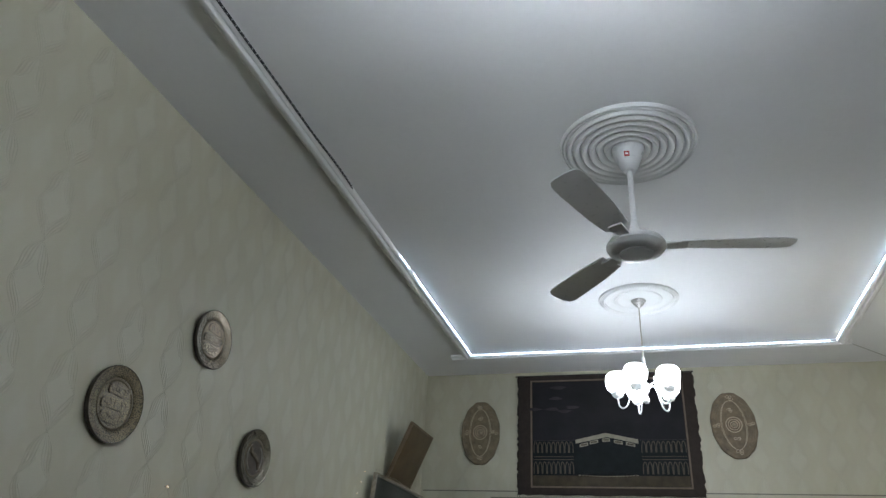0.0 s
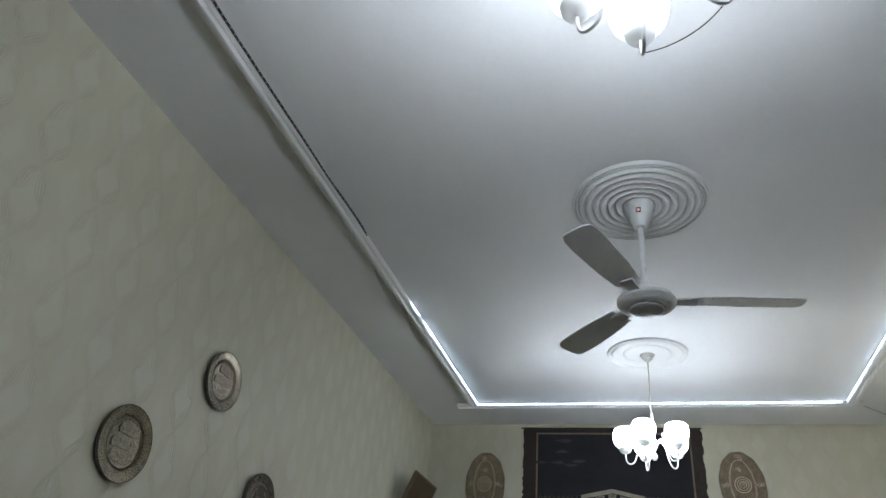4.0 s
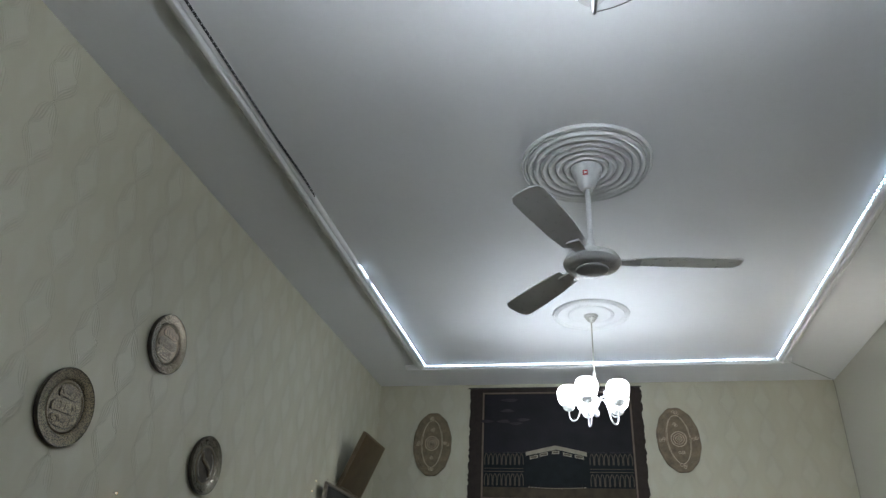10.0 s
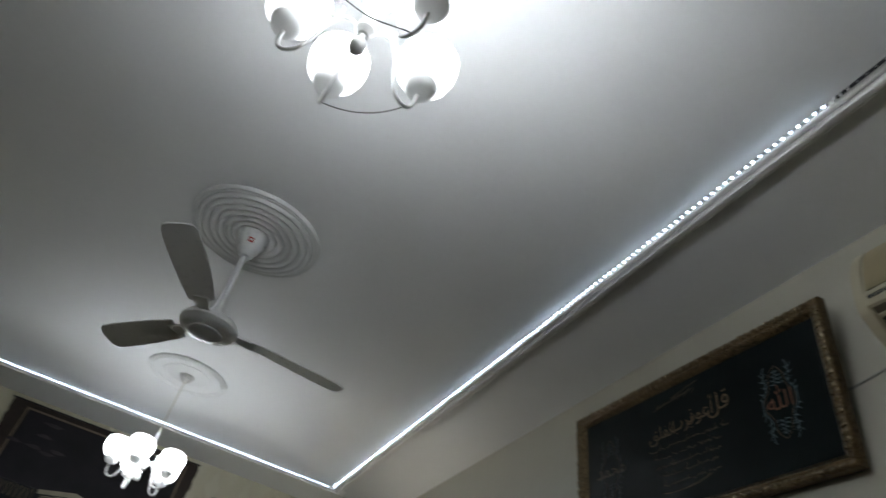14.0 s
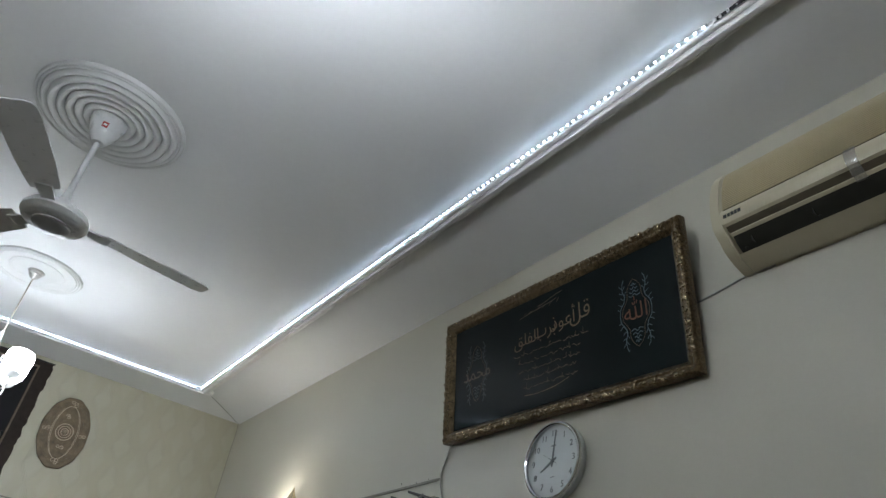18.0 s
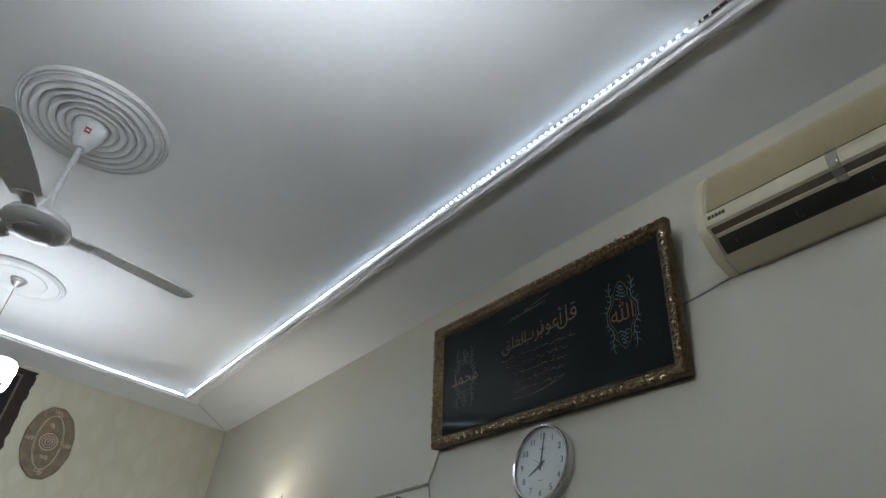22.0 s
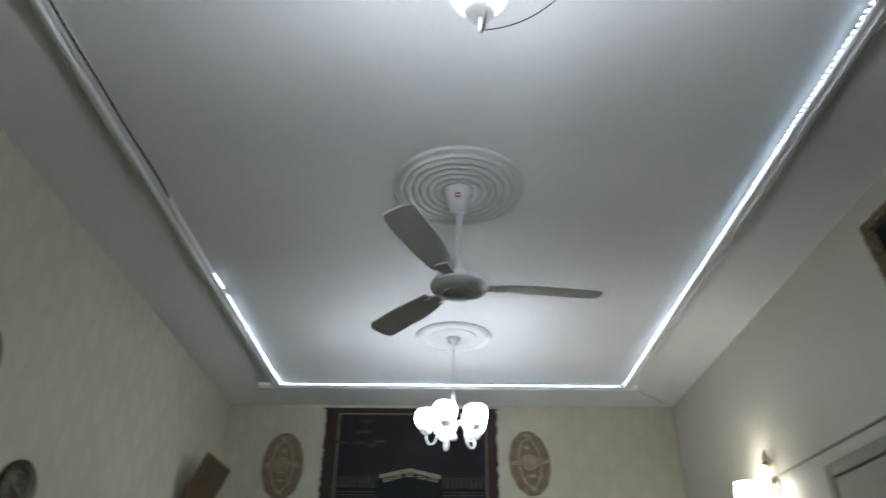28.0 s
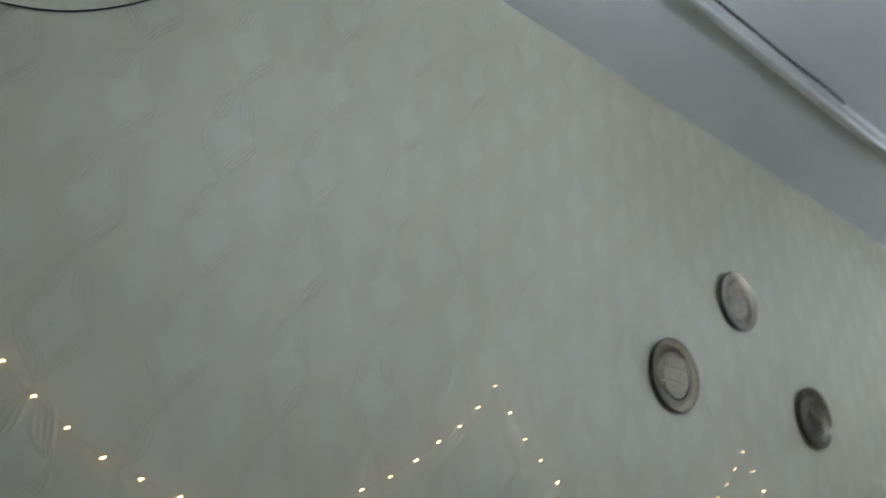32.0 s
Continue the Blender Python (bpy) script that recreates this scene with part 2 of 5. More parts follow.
DIMSHADE = glow("dimly_lit_warm_glass", (1.0, 0.955, 0.87), 1.6)
BLUEGLOW = glow("lit_blue_digit", (0.03, 0.04, 1.0), 0.7)
FAIRY = glow("lit_warm_bulb", (1.0, 0.66, 0.28), BULB_GLOW)
LEDOFF = surface("unlit_led", (0.55, 0.55, 0.55), 0.2, dark=0.6, scale=60, fine=300, bump=0.05, coat=0.6)
TAPEON = surface("led_tape_grey", (0.36, 0.37, 0.38), 0.4, dark=0.93, scale=20, fine=150, bump=0.04)
TAPEOFF = surface("led_tape_black", (0.015, 0.015, 0.017), 0.4, dark=0.6, scale=30, fine=150, bump=0.1)
GOLDFRAME = surface("antique_gold", (0.25, 0.175, 0.095), 0.30, 0.9, dark=0.16, scale=70, fine=260, bump=0.7, depth=0.003, rvar=0.15)
GOLDLINE = surface("gilded_edge", (0.56, 0.45, 0.30), 0.24, 0.95, dark=0.5, scale=40, fine=220, bump=0.2)
VELVET = surface("black_velvet_under_glass", (0.007, 0.012, 0.012), 0.85, dark=0.55, scale=4, fine=300, bump=0.0, coat=0.34)
VELVET.node_tree.nodes["Principled BSDF"].inputs["Specular IOR Level"].default_value = 0.03
THREADGOLD = surface("gold_thread", (0.25, 0.165, 0.088), 0.42, 0.3, dark=0.55, scale=50, fine=400, bump=0.3)
THREADDULL = surface("dull_brown_thread", (0.175, 0.122, 0.075), 0.5, 0.2, dark=0.45, scale=50, fine=400, bump=0.3)
THREADPALE = surface("dim_grey_thread", (0.115, 0.135, 0.14), 0.55, 0.1, dark=0.5, scale=50, fine=400, bump=0.3)
THREADORANGE = surface("orange_thread", (0.20, 0.07, 0.026), 0.55, 0.1, dark=0.6, scale=50, fine=400, bump=0.3)
THREADBLUE = surface("pale_blue_thread", (0.125, 0.19, 0.215), 0.55, 0.1, dark=0.55, scale=50, fine=400, bump=0.3)
ACBODY = surface("aged_cream_plastic", (0.54, 0.485, 0.345), 0.38, dark=0.9, scale=5, fine=120, bump=0.03)
ACGRILLE = surface("yellowed_plastic_slat", (0.50, 0.425, 0.265), 0.45, dark=0.88, scale=6, fine=120, bump=0.03)
# near black: the shade inside the air outlet, put into the colour
ACDARK = surface("near_black_vent_shade", (0.034, 0.033, 0.025), 0.35, dark=0.6, scale=8, fine=60, bump=0.02)
ACSLOT = surface("olive_slot", (0.13, 0.105, 0.07), 0.5, dark=0.8, scale=20, fine=120, bump=0.05)
# shade in narrow gaps, put into a dark olive colour
GAPSHADE = surface("dark_olive_gap_shade", (0.15, 0.125, 0.08), 0.6, dark=0.8, scale=20, fine=120, bump=0.05)
LOGO = surface("dark_print", (0.03, 0.03, 0.03), 0.5, dark=0.8, scale=50, fine=300, bump=0.02)
TAPE = surface("clear_sticky_tape", (0.52, 0.50, 0.43), 0.12, dark=0.75, scale=30, fine=60, bump=0.5, depth=0.004, coat=1.0)
TAPE.node_tree.nodes["Principled BSDF"].inputs["Alpha"].default_value = 0.35
CHROME = surface("chrome", (0.68, 0.69, 0.70), 0.12, 1.0, dark=0.9, scale=10, fine=100, bump=0.02)
CLOCKSIDE = surface("silver_plastic", (0.55, 0.56, 0.54), 0.35, 0.25, dark=0.93, scale=10, fine=100, bump=0.02)
DIAL = surface("white_dial", (0.47, 0.51, 0.515), 0.4, dark=0.97, scale=6, fine=80, bump=0.01, coat=0.6)
NUMERAL = surface("grey_numeral", (0.10, 0.105, 0.11), 0.5, dark=0.85, scale=40, fine=300, bump=0.02)
HANDGREY = surface("grey_clock_pointer", (0.09, 0.10, 0.105), 0.4, dark=0.85, scale=40, fine=300, bump=0.02)
PEWTER = surface("engraved_pewter", (0.52, 0.475, 0.42), 0.38, 0.7, dark=0.35, scale=45, fine=260, bump=0.8, depth=0.002, rvar=0.14)
ENGRAVED = stippled("engraved_bronze", (0.22, 0.178, 0.10), (0.035, 0.027, 0.014), 0.34, 0.5, 230)
GUNMETAL = surface("dull_gunmetal", (0.20, 0.18, 0.135), 0.28, 0.75, dark=0.45, scale=22, fine=200, bump=0.3)
BRONZE = surface("smooth_bronze", (0.20, 0.16, 0.105), 0.3, 0.6, dark=0.55, scale=25, fine=220, bump=0.15)
PEWTERBRIGHT = surface("polished_pewter", (0.47, 0.39, 0.29), 0.26, 0.6, dark=0.55, scale=30, fine=220, bump=0.4, depth=0.001)
PEWTERDARK = surface("tarnished_pewter", (0.115, 0.10, 0.08), 0.42, 0.8, dark=0.45, scale=40, fine=220, bump=0.5)
COPPER = surface("copper_toned_pewter", (0.34, 0.265, 0.195), 0.30, 0.6, dark=0.5, scale=25, fine=240, bump=0.5)
DULLPEWTER = surface("smooth_grey_pewter", (0.25, 0.21, 0.15), 0.27, 0.65, dark=0.65, scale=20, fine=240, bump=0.2)
STRAW = surface("olive_brown_beading", (0.265, 0.205, 0.12), 0.45, dark=0.5, scale=26, fine=200, bump=0.9, depth=0.003)
STRAWRED = surface("russet_brown_beading", (0.255, 0.19, 0.115), 0.45, dark=0.42, scale=26, fine=200, bump=0.9, depth=0.003)
STRAWPINK = surface("pale_russet_beading", (0.58, 0.47, 0.34), 0.40, dark=0.7, scale=30, fine=200, bump=0.5)
STRAWLIGHT = surface("pale_beading", (0.55, 0.45, 0.30), 0.36, dark=0.6, scale=30, fine=190, bump=0.7, depth=0.003)
BEAD = surface("pearly_boss", (0.60, 0.52, 0.38), 0.25, 0.3, dark=0.7, scale=40, fine=200, bump=0.2)
RUGBORDER = surface("dark_brown_pile", (0.040, 0.027, 0.020), 0.95, dark=0.55, scale=30, fine=420, bump=0.7, sheen=0.2)
RUGLINE = surface("beige_woven_line", (0.20, 0.155, 0.12), 0.9, dark=0.65, scale=30, fine=420, bump=0.5)
RUGSKY = surface("navy_pile", (0.016, 0.014, 0.018), 0.92, dark=0.4, scale=6, fine=420, bump=0.6, sheen=0.2)
RUGCLOUD = surface("mauve_pile", (0.06, 0.05, 0.06), 0.95, dark=0.4, scale=12, fine=420, bump=0.6)
RUGBLACK = surface("black_pile", (0.009, 0.012, 0.014), 0.95, dark=0.5, scale=20, fine=420, bump=0.6)
RUGCREAM = surface("cream_pile", (0.36, 0.33, 0.25), 0.9, dark=0.7, scale=30, fine=420, bump=0.5)
RUGBROWN = surface("brown_pile", (0.075, 0.058, 0.036), 0.95, dark=0.5, scale=16, fine=420, bump=0.6)
RUGARCH = surface("tan_pile", (0.13, 0.105, 0.075), 0.95, dark=0.55, scale=30, fine=420, bump=0.6)
WOODBOARD = surface("brown_wood_board", (0.125, 0.082, 0.036), 0.5, dark=0.55, scale=9, fine=80, bump=0.2)
WOODEDGE = surface("worn_wood_edge", (0.22, 0.16, 0.10), 0.55, dark=0.6, scale=14, fine=120, bump=0.2)
DARKGLASS = surface("dark_glass", (0.008, 0.011, 0.010), 0.35, dark=0.6, scale=4, fine=60, bump=0.02, coat=0.25)
GREYWOOD = surface("grey_painted_wood", (0.27, 0.25, 0.20), 0.5, dark=0.85, scale=5, fine=90, bump=0.12)
DOORPAINT = surface("beige_door_paint", (0.28, 0.262, 0.21), 0.45, dark=0.9, scale=3, fine=80, bump=0.08)
DUCT = surface("grimy_white_duct", (0.25, 0.235, 0.195), 0.5, dark=0.75, scale=9, fine=90, bump=0.08)
WIRE = surface("grey_cable", (0.33, 0.32, 0.29), 0.5, dark=0.8, scale=30, fine=120, bump=0.05)
PALEWIRE = surface("pale_flat_cable", (0.48, 0.46, 0.39), 0.5, dark=0.8, scale=30, fine=120, bump=0.05)
WIREDARK = surface("dark_cable", (0.03, 0.03, 0.028), 0.5, dark=0.8, scale=30, fine=120, bump=0.05)
CLEARWIRE = surface("pale_thin_wire", (0.46, 0.44, 0.36), 0.4, dark=0.85, scale=30, fine=120, bump=0.05)
BRASS = surface("polished_brass", (0.70, 0.60, 0.40), 0.25, 1.0, dark=0.7, scale=25, fine=150, bump=0.05)
DARKWOOD = surface("dark_stained_wood", (0.022, 0.017, 0.013), 0.4, dark=0.6, scale=12, fine=120, bump=0.15)
CLOTH = surface("black_cloth", (0.014, 0.014, 0.014), 0.95, dark=0.5, scale=14, fine=300, bump=0.5, sheen=0.2)
SHEET = surface("white_paper", (0.66, 0.68, 0.72), 0.7, dark=0.93, scale=8, fine=80, bump=0.08)


# ---- mesh helpers ----
def part(name, bm, material, parent=None, label="", flat=False, angle=38):
    me = bpy.data.meshes.new(name)
    bm.normal_update()
    bm.to_mesh(me)
    bm.free()
    me.materials.append(material)
    if not flat:
        me.polygons.foreach_set("use_smooth", [True] * len(me.polygons))
        me.set_sharp_from_angle(angle=radians(angle))
    ob = new(name, me)
    ob.parent = parent
    if label:
        ob["label"] = label
    return ob


def shared(name, me, parent, m):
    ob = new(name, me)
    ob.parent = parent
    ob.matrix_basis = m
    return ob


def thing(name, m, label, category, group=""):
    ob = new(name)
    ob.empty_display_size = 0.1
    ob.matrix_basis = m
    return tagged(ob, label, category, group)


def B():
    return bmesh.new()


def box(bm, x0, x1, y0, y1, z0, z1, bevel=0.0, m=None):
    r = bmesh.ops.create_cube(bm, size=1)
    vs = r["verts"]
    for v in vs:
        v.co = Vector((x0 + (v.co.x + 0.5) * (x1 - x0), y0 + (v.co.y + 0.5) * (y1 - y0), z0 + (v.co.z + 0.5) * (z1 - z0)))
    if bevel:
        es = list({e for v in vs for e in v.link_edges})
        r = bmesh.ops.bevel(bm, geom=es, offset=bevel, segments=2, affect="EDGES", profile=0.6)
        vs = r["verts"]
    if m is not None:
        bmesh.ops.transform(bm, matrix=m, verts=list({v for v in vs}))
    return bm


def lathe(bm, profile, seg=40, m=None, sx=1.0, sy=1.0):
    """Turns a profile of (radius, z) round z."""
    rings = []
    for r, z in profile:
        if r < 1e-6:
            rings.append([bm.verts.new((0, 0, z))])
        else:
            rings.append([bm.verts.new((r * sx * math.cos(2 * math.pi * k / seg), r * sy * math.sin(2 * math.pi * k / seg), z)) for k in range(seg)])
    for a, b in zip(rings, rings[1:]):
        for k in range(seg):
            j = (k + 1) % seg
            if len(a) == 1 and len(b) == 1:
                continue
            if len(a) == 1:
                bm.faces.new((a[0], b[j], b[k]))
            elif len(b) == 1:
                bm.faces.new((a[k], a[j], b[0]))
            else:
                bm.faces.new((a[k], a[j], b[j], b[k]))
    bmesh.ops.recalc_face_normals(bm, faces=bm.faces[:])
    if m is not None:
        bmesh.ops.transform(bm, matrix=m, verts=[v for r in rings for v in r])
    return bm


def tube(bm, pts, radius, seg=8, flat=1.0, taper=None):
    """A round bar along a line of points."""
    pts = [Vector(p) for p in pts]
    rings, up = [], Vector((0.13, 0.31, 0.94))
    for i, p in enumerate(pts):
        d = (pts[min(i + 1, len(pts) - 1)] - pts[max(i - 1, 0)]).normalized()
        s = d.cross(up)
        if s.length < 0.05:
            s = d.cross(Vector((1, 0, 0)))
        s.normalize()
        n = s.cross(d).normalized()
        up = n if abs(n.dot(d)) < 0.9 else up
        r = radius * (taper[i] if taper else 1.0)
        rings.append([bm.verts.new(p + r * (math.cos(2 * math.pi * k / seg) * s + flat * math.sin(2 * math.pi * k / seg) * n)) for k in range(seg)])
    for a, b in zip(rings, rings[1:]):
        for k in range(seg):
            j = (k + 1) % seg
            bm.faces.new((a[k], a[j], b[j], b[k]))
    bm.faces.new(rings[0][::-1])
    bm.faces.new(rings[-1])
    bmesh.ops.recalc_face_normals(bm, faces=bm.faces[:])
    return bm


def prism(bm, poly, a, b, axis="x"):
    """Draws a closed outline out along an axis from a to b. axis x: the outline is (y, z); y: (x, z); z: (x, y)."""
    def at(u, v, w):
        return {"x": (w, u, v), "y": (u, w, v), "z": (u, v, w)}[axis]
    r0 = [bm.verts.new(at(u, v, a)) for u, v in poly]
    r1 = [bm.verts.new(at(u, v, b)) for u, v in poly]
    n = len(poly)
    for k in range(n):
        bm.faces.new((r0[k], r0[(k + 1) % n], r1[(k + 1) % n], r1[k]))
    bm.faces.new(r0[::-1])
    bm.faces.new(r1)
    bmesh.ops.recalc_face_normals(bm, faces=bm.faces[:])
    return bm


def smooth_line(points, steps=8):
    """Points on a soft curve through the given ones."""
    pts = [Vector(p) for p in points]
    out = []
    for i in range(len(pts) - 1):
        p0, p1, p2, p3 = pts[max(i - 1, 0)], pts[i], pts[i + 1], pts[min(i + 2, len(pts) - 1)]
        for k in range(steps):
            t = k / steps
            out.append(0.5 * (2 * p1 + (p2 - p0) * t + (2 * p0 - 5 * p1 + 4 * p2 - p3) * t * t + (3 * p1 - p0 - 3 * p2 + p3) * t ** 3))
    return out + [pts[-1]]


def lettering(body, size, thick=0.0008, thin=0.0):
    """A mesh of text in the built-in font, upright and facing -y, with its middle at the origin."""
    c = bpy.data.curves.new("lettering", "FONT")
    c.body, c.size, c.align_x, c.align_y, c.extrude, c.resolution_u = body, size, "CENTER", "CENTER", thick, 3
    c.offset = -thin
    ob = new("lettering", c)
    bpy.context.view_layer.update()
    me = bpy.data.meshes.new_from_object(ob.evaluated_get(bpy.context.evaluated_depsgraph_get()))
    bpy.data.objects.remove(ob)
    bpy.data.curves.remove(c)
    me.transform(pose(0, 0, 0, 90))
    bm = B()
    bm.from_mesh(me)
    bpy.data.meshes.remove(me)
    return bm


def setting(name, bm, material, label, category):
    return tagged(part(name, bm, material), label, category, kind="structure")


LEFT = pose(-WX, 0, 0, 0, 0, 90)      # local x runs to the right on the wall, y into it, z up
RIGHT = pose(WX, 0, 0, 0, 0, -90)
FAR = pose(0, FY, 0)


def on_left(y, z, out=0.0, lean=0.0, spin=0.0):
    return pose(-WX + out, y, z, 0, 0, 90) @ pose(0, 0, 0, lean, spin, 0)


def on_right(y, z, out=0.0, lean=0.0, spin=0.0):
    return pose(WX - out, y, z, 0, 0, -90) @ pose(0, 0, 0, lean, spin, 0)


def on_far(x, z, out=0.0, lean=0.0, spin=0.0):
    return pose(x, FY - out, z) @ pose(0, 0, 0, lean, spin, 0)


# ---- the large structure ----
T = 0.14
wl = setting("wall_left", box(B(), BY, FY, 0, T, 0, H), PAPER, "long wall with cream embossed trellis wallpaper", "wall")
wl.matrix_basis = LEFT
wf = setting("wall_far", box(B(), -WX - T, WX + T, 0, T, 0, H), PAPER, "end wall with cream embossed trellis wallpaper", "wall")
wf.matrix_basis = FAR


def wall_with_opening(x0, x1, o0, o1, top):
    """A wall slab in local x with one door opening, all in one closed outline."""
    bm = B()
    prism(bm, [(x0, 0), (o0, 0), (o0, top), (o1, top), (o1, 0), (x1, 0), (x1, H), (x0, H)], 0, T, "y")
    bmesh.ops.triangulate(bm, faces=[f for f in bm.faces if len(f.verts) > 4])
    return bm


DOOR0, DOOR1, DOORTOP = 2.68, 3.486, 2.03   # clear opening of the side door
wr = setting("wall_right", wall_with_opening(-FY, -BY, -DOOR1, -DOOR0, DOORTOP), CREAM, "long plain wall in glossy cream paint", "wall")
wr.matrix_basis = RIGHT
# never in view: added to close the room, dark to limit bounced light
wb = setting("wall_back", box(B(), -WX - T, WX + T, BY - T, BY, 0, H), DARKBACK, "unseen dark brown wall added to close the room with little bounce", "wall")
setting("floor", box(B(), -WX - T, WX + T, BY - T, FY + T, -0.1, 0), FLOOR, "floor covered with brown carpet", "floor")
setting("ceiling", box(B(), -WX - T, WX + T, BY - T, FY + T, H, H + 0.12), CEIL, "flat ceiling in pale grey white paint", "ceiling")

# moulding that frames the middle of the ceiling: outline as (distance outwards from its inner edge, depth below the ceiling)
MOULD = [(0.0, 0.0), (0.0, 0.016), (0.004, 0.0215), (0.014, 0.025), (0.0185, 0.025), (0.019, 0.019), (0.024, 0.019), (0.0255, 0.025), (0.033, 0.032), (0.046, 0.033), (0.0505, 0.031), (0.051, 0.024), (0.0555, 0.023), (0.057, 0.024), (0.064, 0.021), (0.070, 0.017), (0.074, 0.009), (0.076, 0.0)]


def mould(name, side, a, b, label):
    if side in "lr":
        s = -1 if side == "l" else 1
        bm = prism(B(), [(s * (MX + u), H - v) for u, v in MOULD], a, b, "y")
    else:
        y, s = (MF, 1) if side == "f" else (MB, -1)
        bm = prism(B(), [(y + s * u, H - v) for u, v in MOULD], a, b, "x")
    return setting(name, bm, PLASTER, label, "moulding")


mould("trim_left", "l", MB, MF + 0.02, "white ribbed plaster moulding on the ceiling")
mould("trim_right", "r", MB, MF + 0.02, "white ribbed plaster moulding on the ceiling")
mould("trim_far", "f", -MX - 0.17, MX + 0.10, "white ribbed plaster moulding overlapping at the corners")
mould("trim_near", "b", -MX - 0.08, MX + 0.08, "white ribbed plaster moulding on the ceiling")


def medallion(name, x, y, prof, label):
    """A round plaster ceiling rose; its outline as (radius, depth below the ceiling)."""
    ob = part(name, lathe(B(), [(r, -d) for r, d in prof], 96), ROSEWHITE, angle=50)
    ob.location = (x, y, H)
    return tagged(ob, label, "ceiling rose", kind="structure")


def ridged(outer, inner, count, height):
    """Rounded ridges one inside the other, with narrow grooves between them."""
    out = []
    for k in range(count):
        r1, r0 = (outer - (outer - inner) * (k + e) / count for e in (0, 1))
        for f, h in ((0.0, 0.0), (0.05, 0.45), (0.14, 0.80), (0.32, 1.0), (0.60, 0.97), (0.80, 0.78), (0.93, 0.40)):
            out.append((r1 + (r0 - r1) * f, 0.004 + height * h))
    return out


FANX, FANY, LAMPY, LAMPX, NEARY, NEARX = 0.014, 2.573, 4.266, 0.005, 0.899, 0.054
medallion("ceiling_rose", FANX, FANY + 0.004, [(0.293, 0.0)] + ridged(0.2925, 0.264, 2, 0.015) + ridged(0.264, 0.238, 1, 0.028) + ridged(0.238, 0.068, 5, 0.034) + [(0.06, 0.006), (0.0, 0.006)], "round white plaster ceiling rose with many round ridges")
medallion("ceiling_rose", LAMPX, LAMPY, [(0.252, 0.0), (0.251, 0.006)] + ridged(0.249, 0.207, 3, 0.008) + [(0.200, 0.006), (0.155, 0.0075)] + ridged(0.150, 0.132, 1, 0.005) + [(0.125, 0.0065), (0.070, 0.009), (0.0, 0.009)], "round white plaster ceiling rose with fine shallow rims")


# ---- LED strips on the inner side of the moulding ----
def led_mesh(material):
    bm = B()
    lathe(bm, [(0.0034, 0.0), (0.0034, 0.0012), (0.0029, 0.0027), (0.0016, 0.0036), (0.0, 0.0039)], 8)
    me = bpy.data.meshes.new("led")
    bm.to_mesh(me)
    bm.free()
    me.materials.append(material)
    me.polygons.foreach_set("use_smooth", [True] * len(me.polygons))
    return me


LED_LIT, LED_DEAD = led_mesh(LEDON), led_mesh(LEDOFF)
PITCH = 0.0295


def led_strip(a, b, face, lit, label, skip=(), droop=0.0):
    """A strip from a to b. face: the way in which its lights look."""
    a, b, face = Vector(a), Vector(b), Vector(face).normalized()
    along = (b - a).normalized()
    side = face.cross(along)
    m = Matrix((along, side, face)).transposed().to_4x4()
    m.translation = a
    root = thing("led_strip", m, label, "led strip", "ceiling light strips")
    length = (b - a).length
    n = int(length / PITCH)
    rng = random.Random(int(length * 1000))

    def sag(x):
        return droop * (0.5 + 0.5 * math.sin(x * 9.0)) * (0.5 + 0.5 * math.sin(x * 3.7 + 1))

    bm = B()
    steps = max(2, int(length / 0.06))
    last = None
    for i in range(steps + 1):
        x = length * i / steps
        d = sag(x)
        ring = [bm.verts.new((x, s * (0.0044 if lit else 0.0058), h + d)) for s, h in ((-1, 0.0), (1, 0.0), (1, 0.0015), (-1, 0.0015))]
        if last:
            for k in range(4):
                bm.faces.new((last[k], last[(k + 1) % 4], ring[(k + 1) % 4], ring[k]))
        else:
            bm.faces.new(ring[::-1])
        last = ring
    bm.faces.new(last)
    bmesh.ops.recalc_face_normals(bm, faces=bm.faces[:])
    part("tape", bm, TAPEON if lit else TAPEOFF, root)
    for k in range(n):
        x = (k + 0.5) * PITCH
        if any(s0 < x < s1 for s0, s1 in skip):
            continue
        shared("led", LED_LIT if lit else LED_DEAD, root, pose(x, rng.uniform(-0.0006, 0.0006), 0.0014 + sag(x)))
    if not lit:
        for x, w in ((-0.004, 0.010), (0.016, 0.007), (0.040, 0.009)):
            part("connector", box(B(), x, x + w, -0.007, 0.007, 0.001, 0.007, 0.001), STICKWHITE, root, "small white plastic connector")
    return root


ZL = H - 0.0125   # on the inner edge of the moulding
led_strip((-MX + 0.0045, MF - 0.010, ZL), (-MX + 0.0045, 3.377, ZL), (0.7, 0, -1), True, "lit cool white LED strip with a dark break, along the moulding", skip=((1.51, 1.59),))
led_strip((-MX + 0.010, MF - 0.0045, ZL), (MX - 0.010, MF - 0.0045, ZL), (0, -0.7, -1), True, "lit cool white LED strip along the far moulding")
led_strip((MX - 0.0045, 0.764, ZL), (MX - 0.0045, MF - 0.010, ZL), (-0.7, 0, -1), True, "long lit cool white LED strip along the moulding")
led_strip((-MX + 0.003, 2.65, H - 0.016), (-MX + 0.003, -0.12, H - 0.016), (1, 0, -0.3), False, "dead black LED strip hanging loose along the moulding", droop=0.010)
led_strip((MX - 0.003, 0.74, H - 0.016), (MX - 0.003, -0.12, H - 0.016), (-1, 0, -0.3), False, "dead black LED strip along the moulding", droop=0.004)


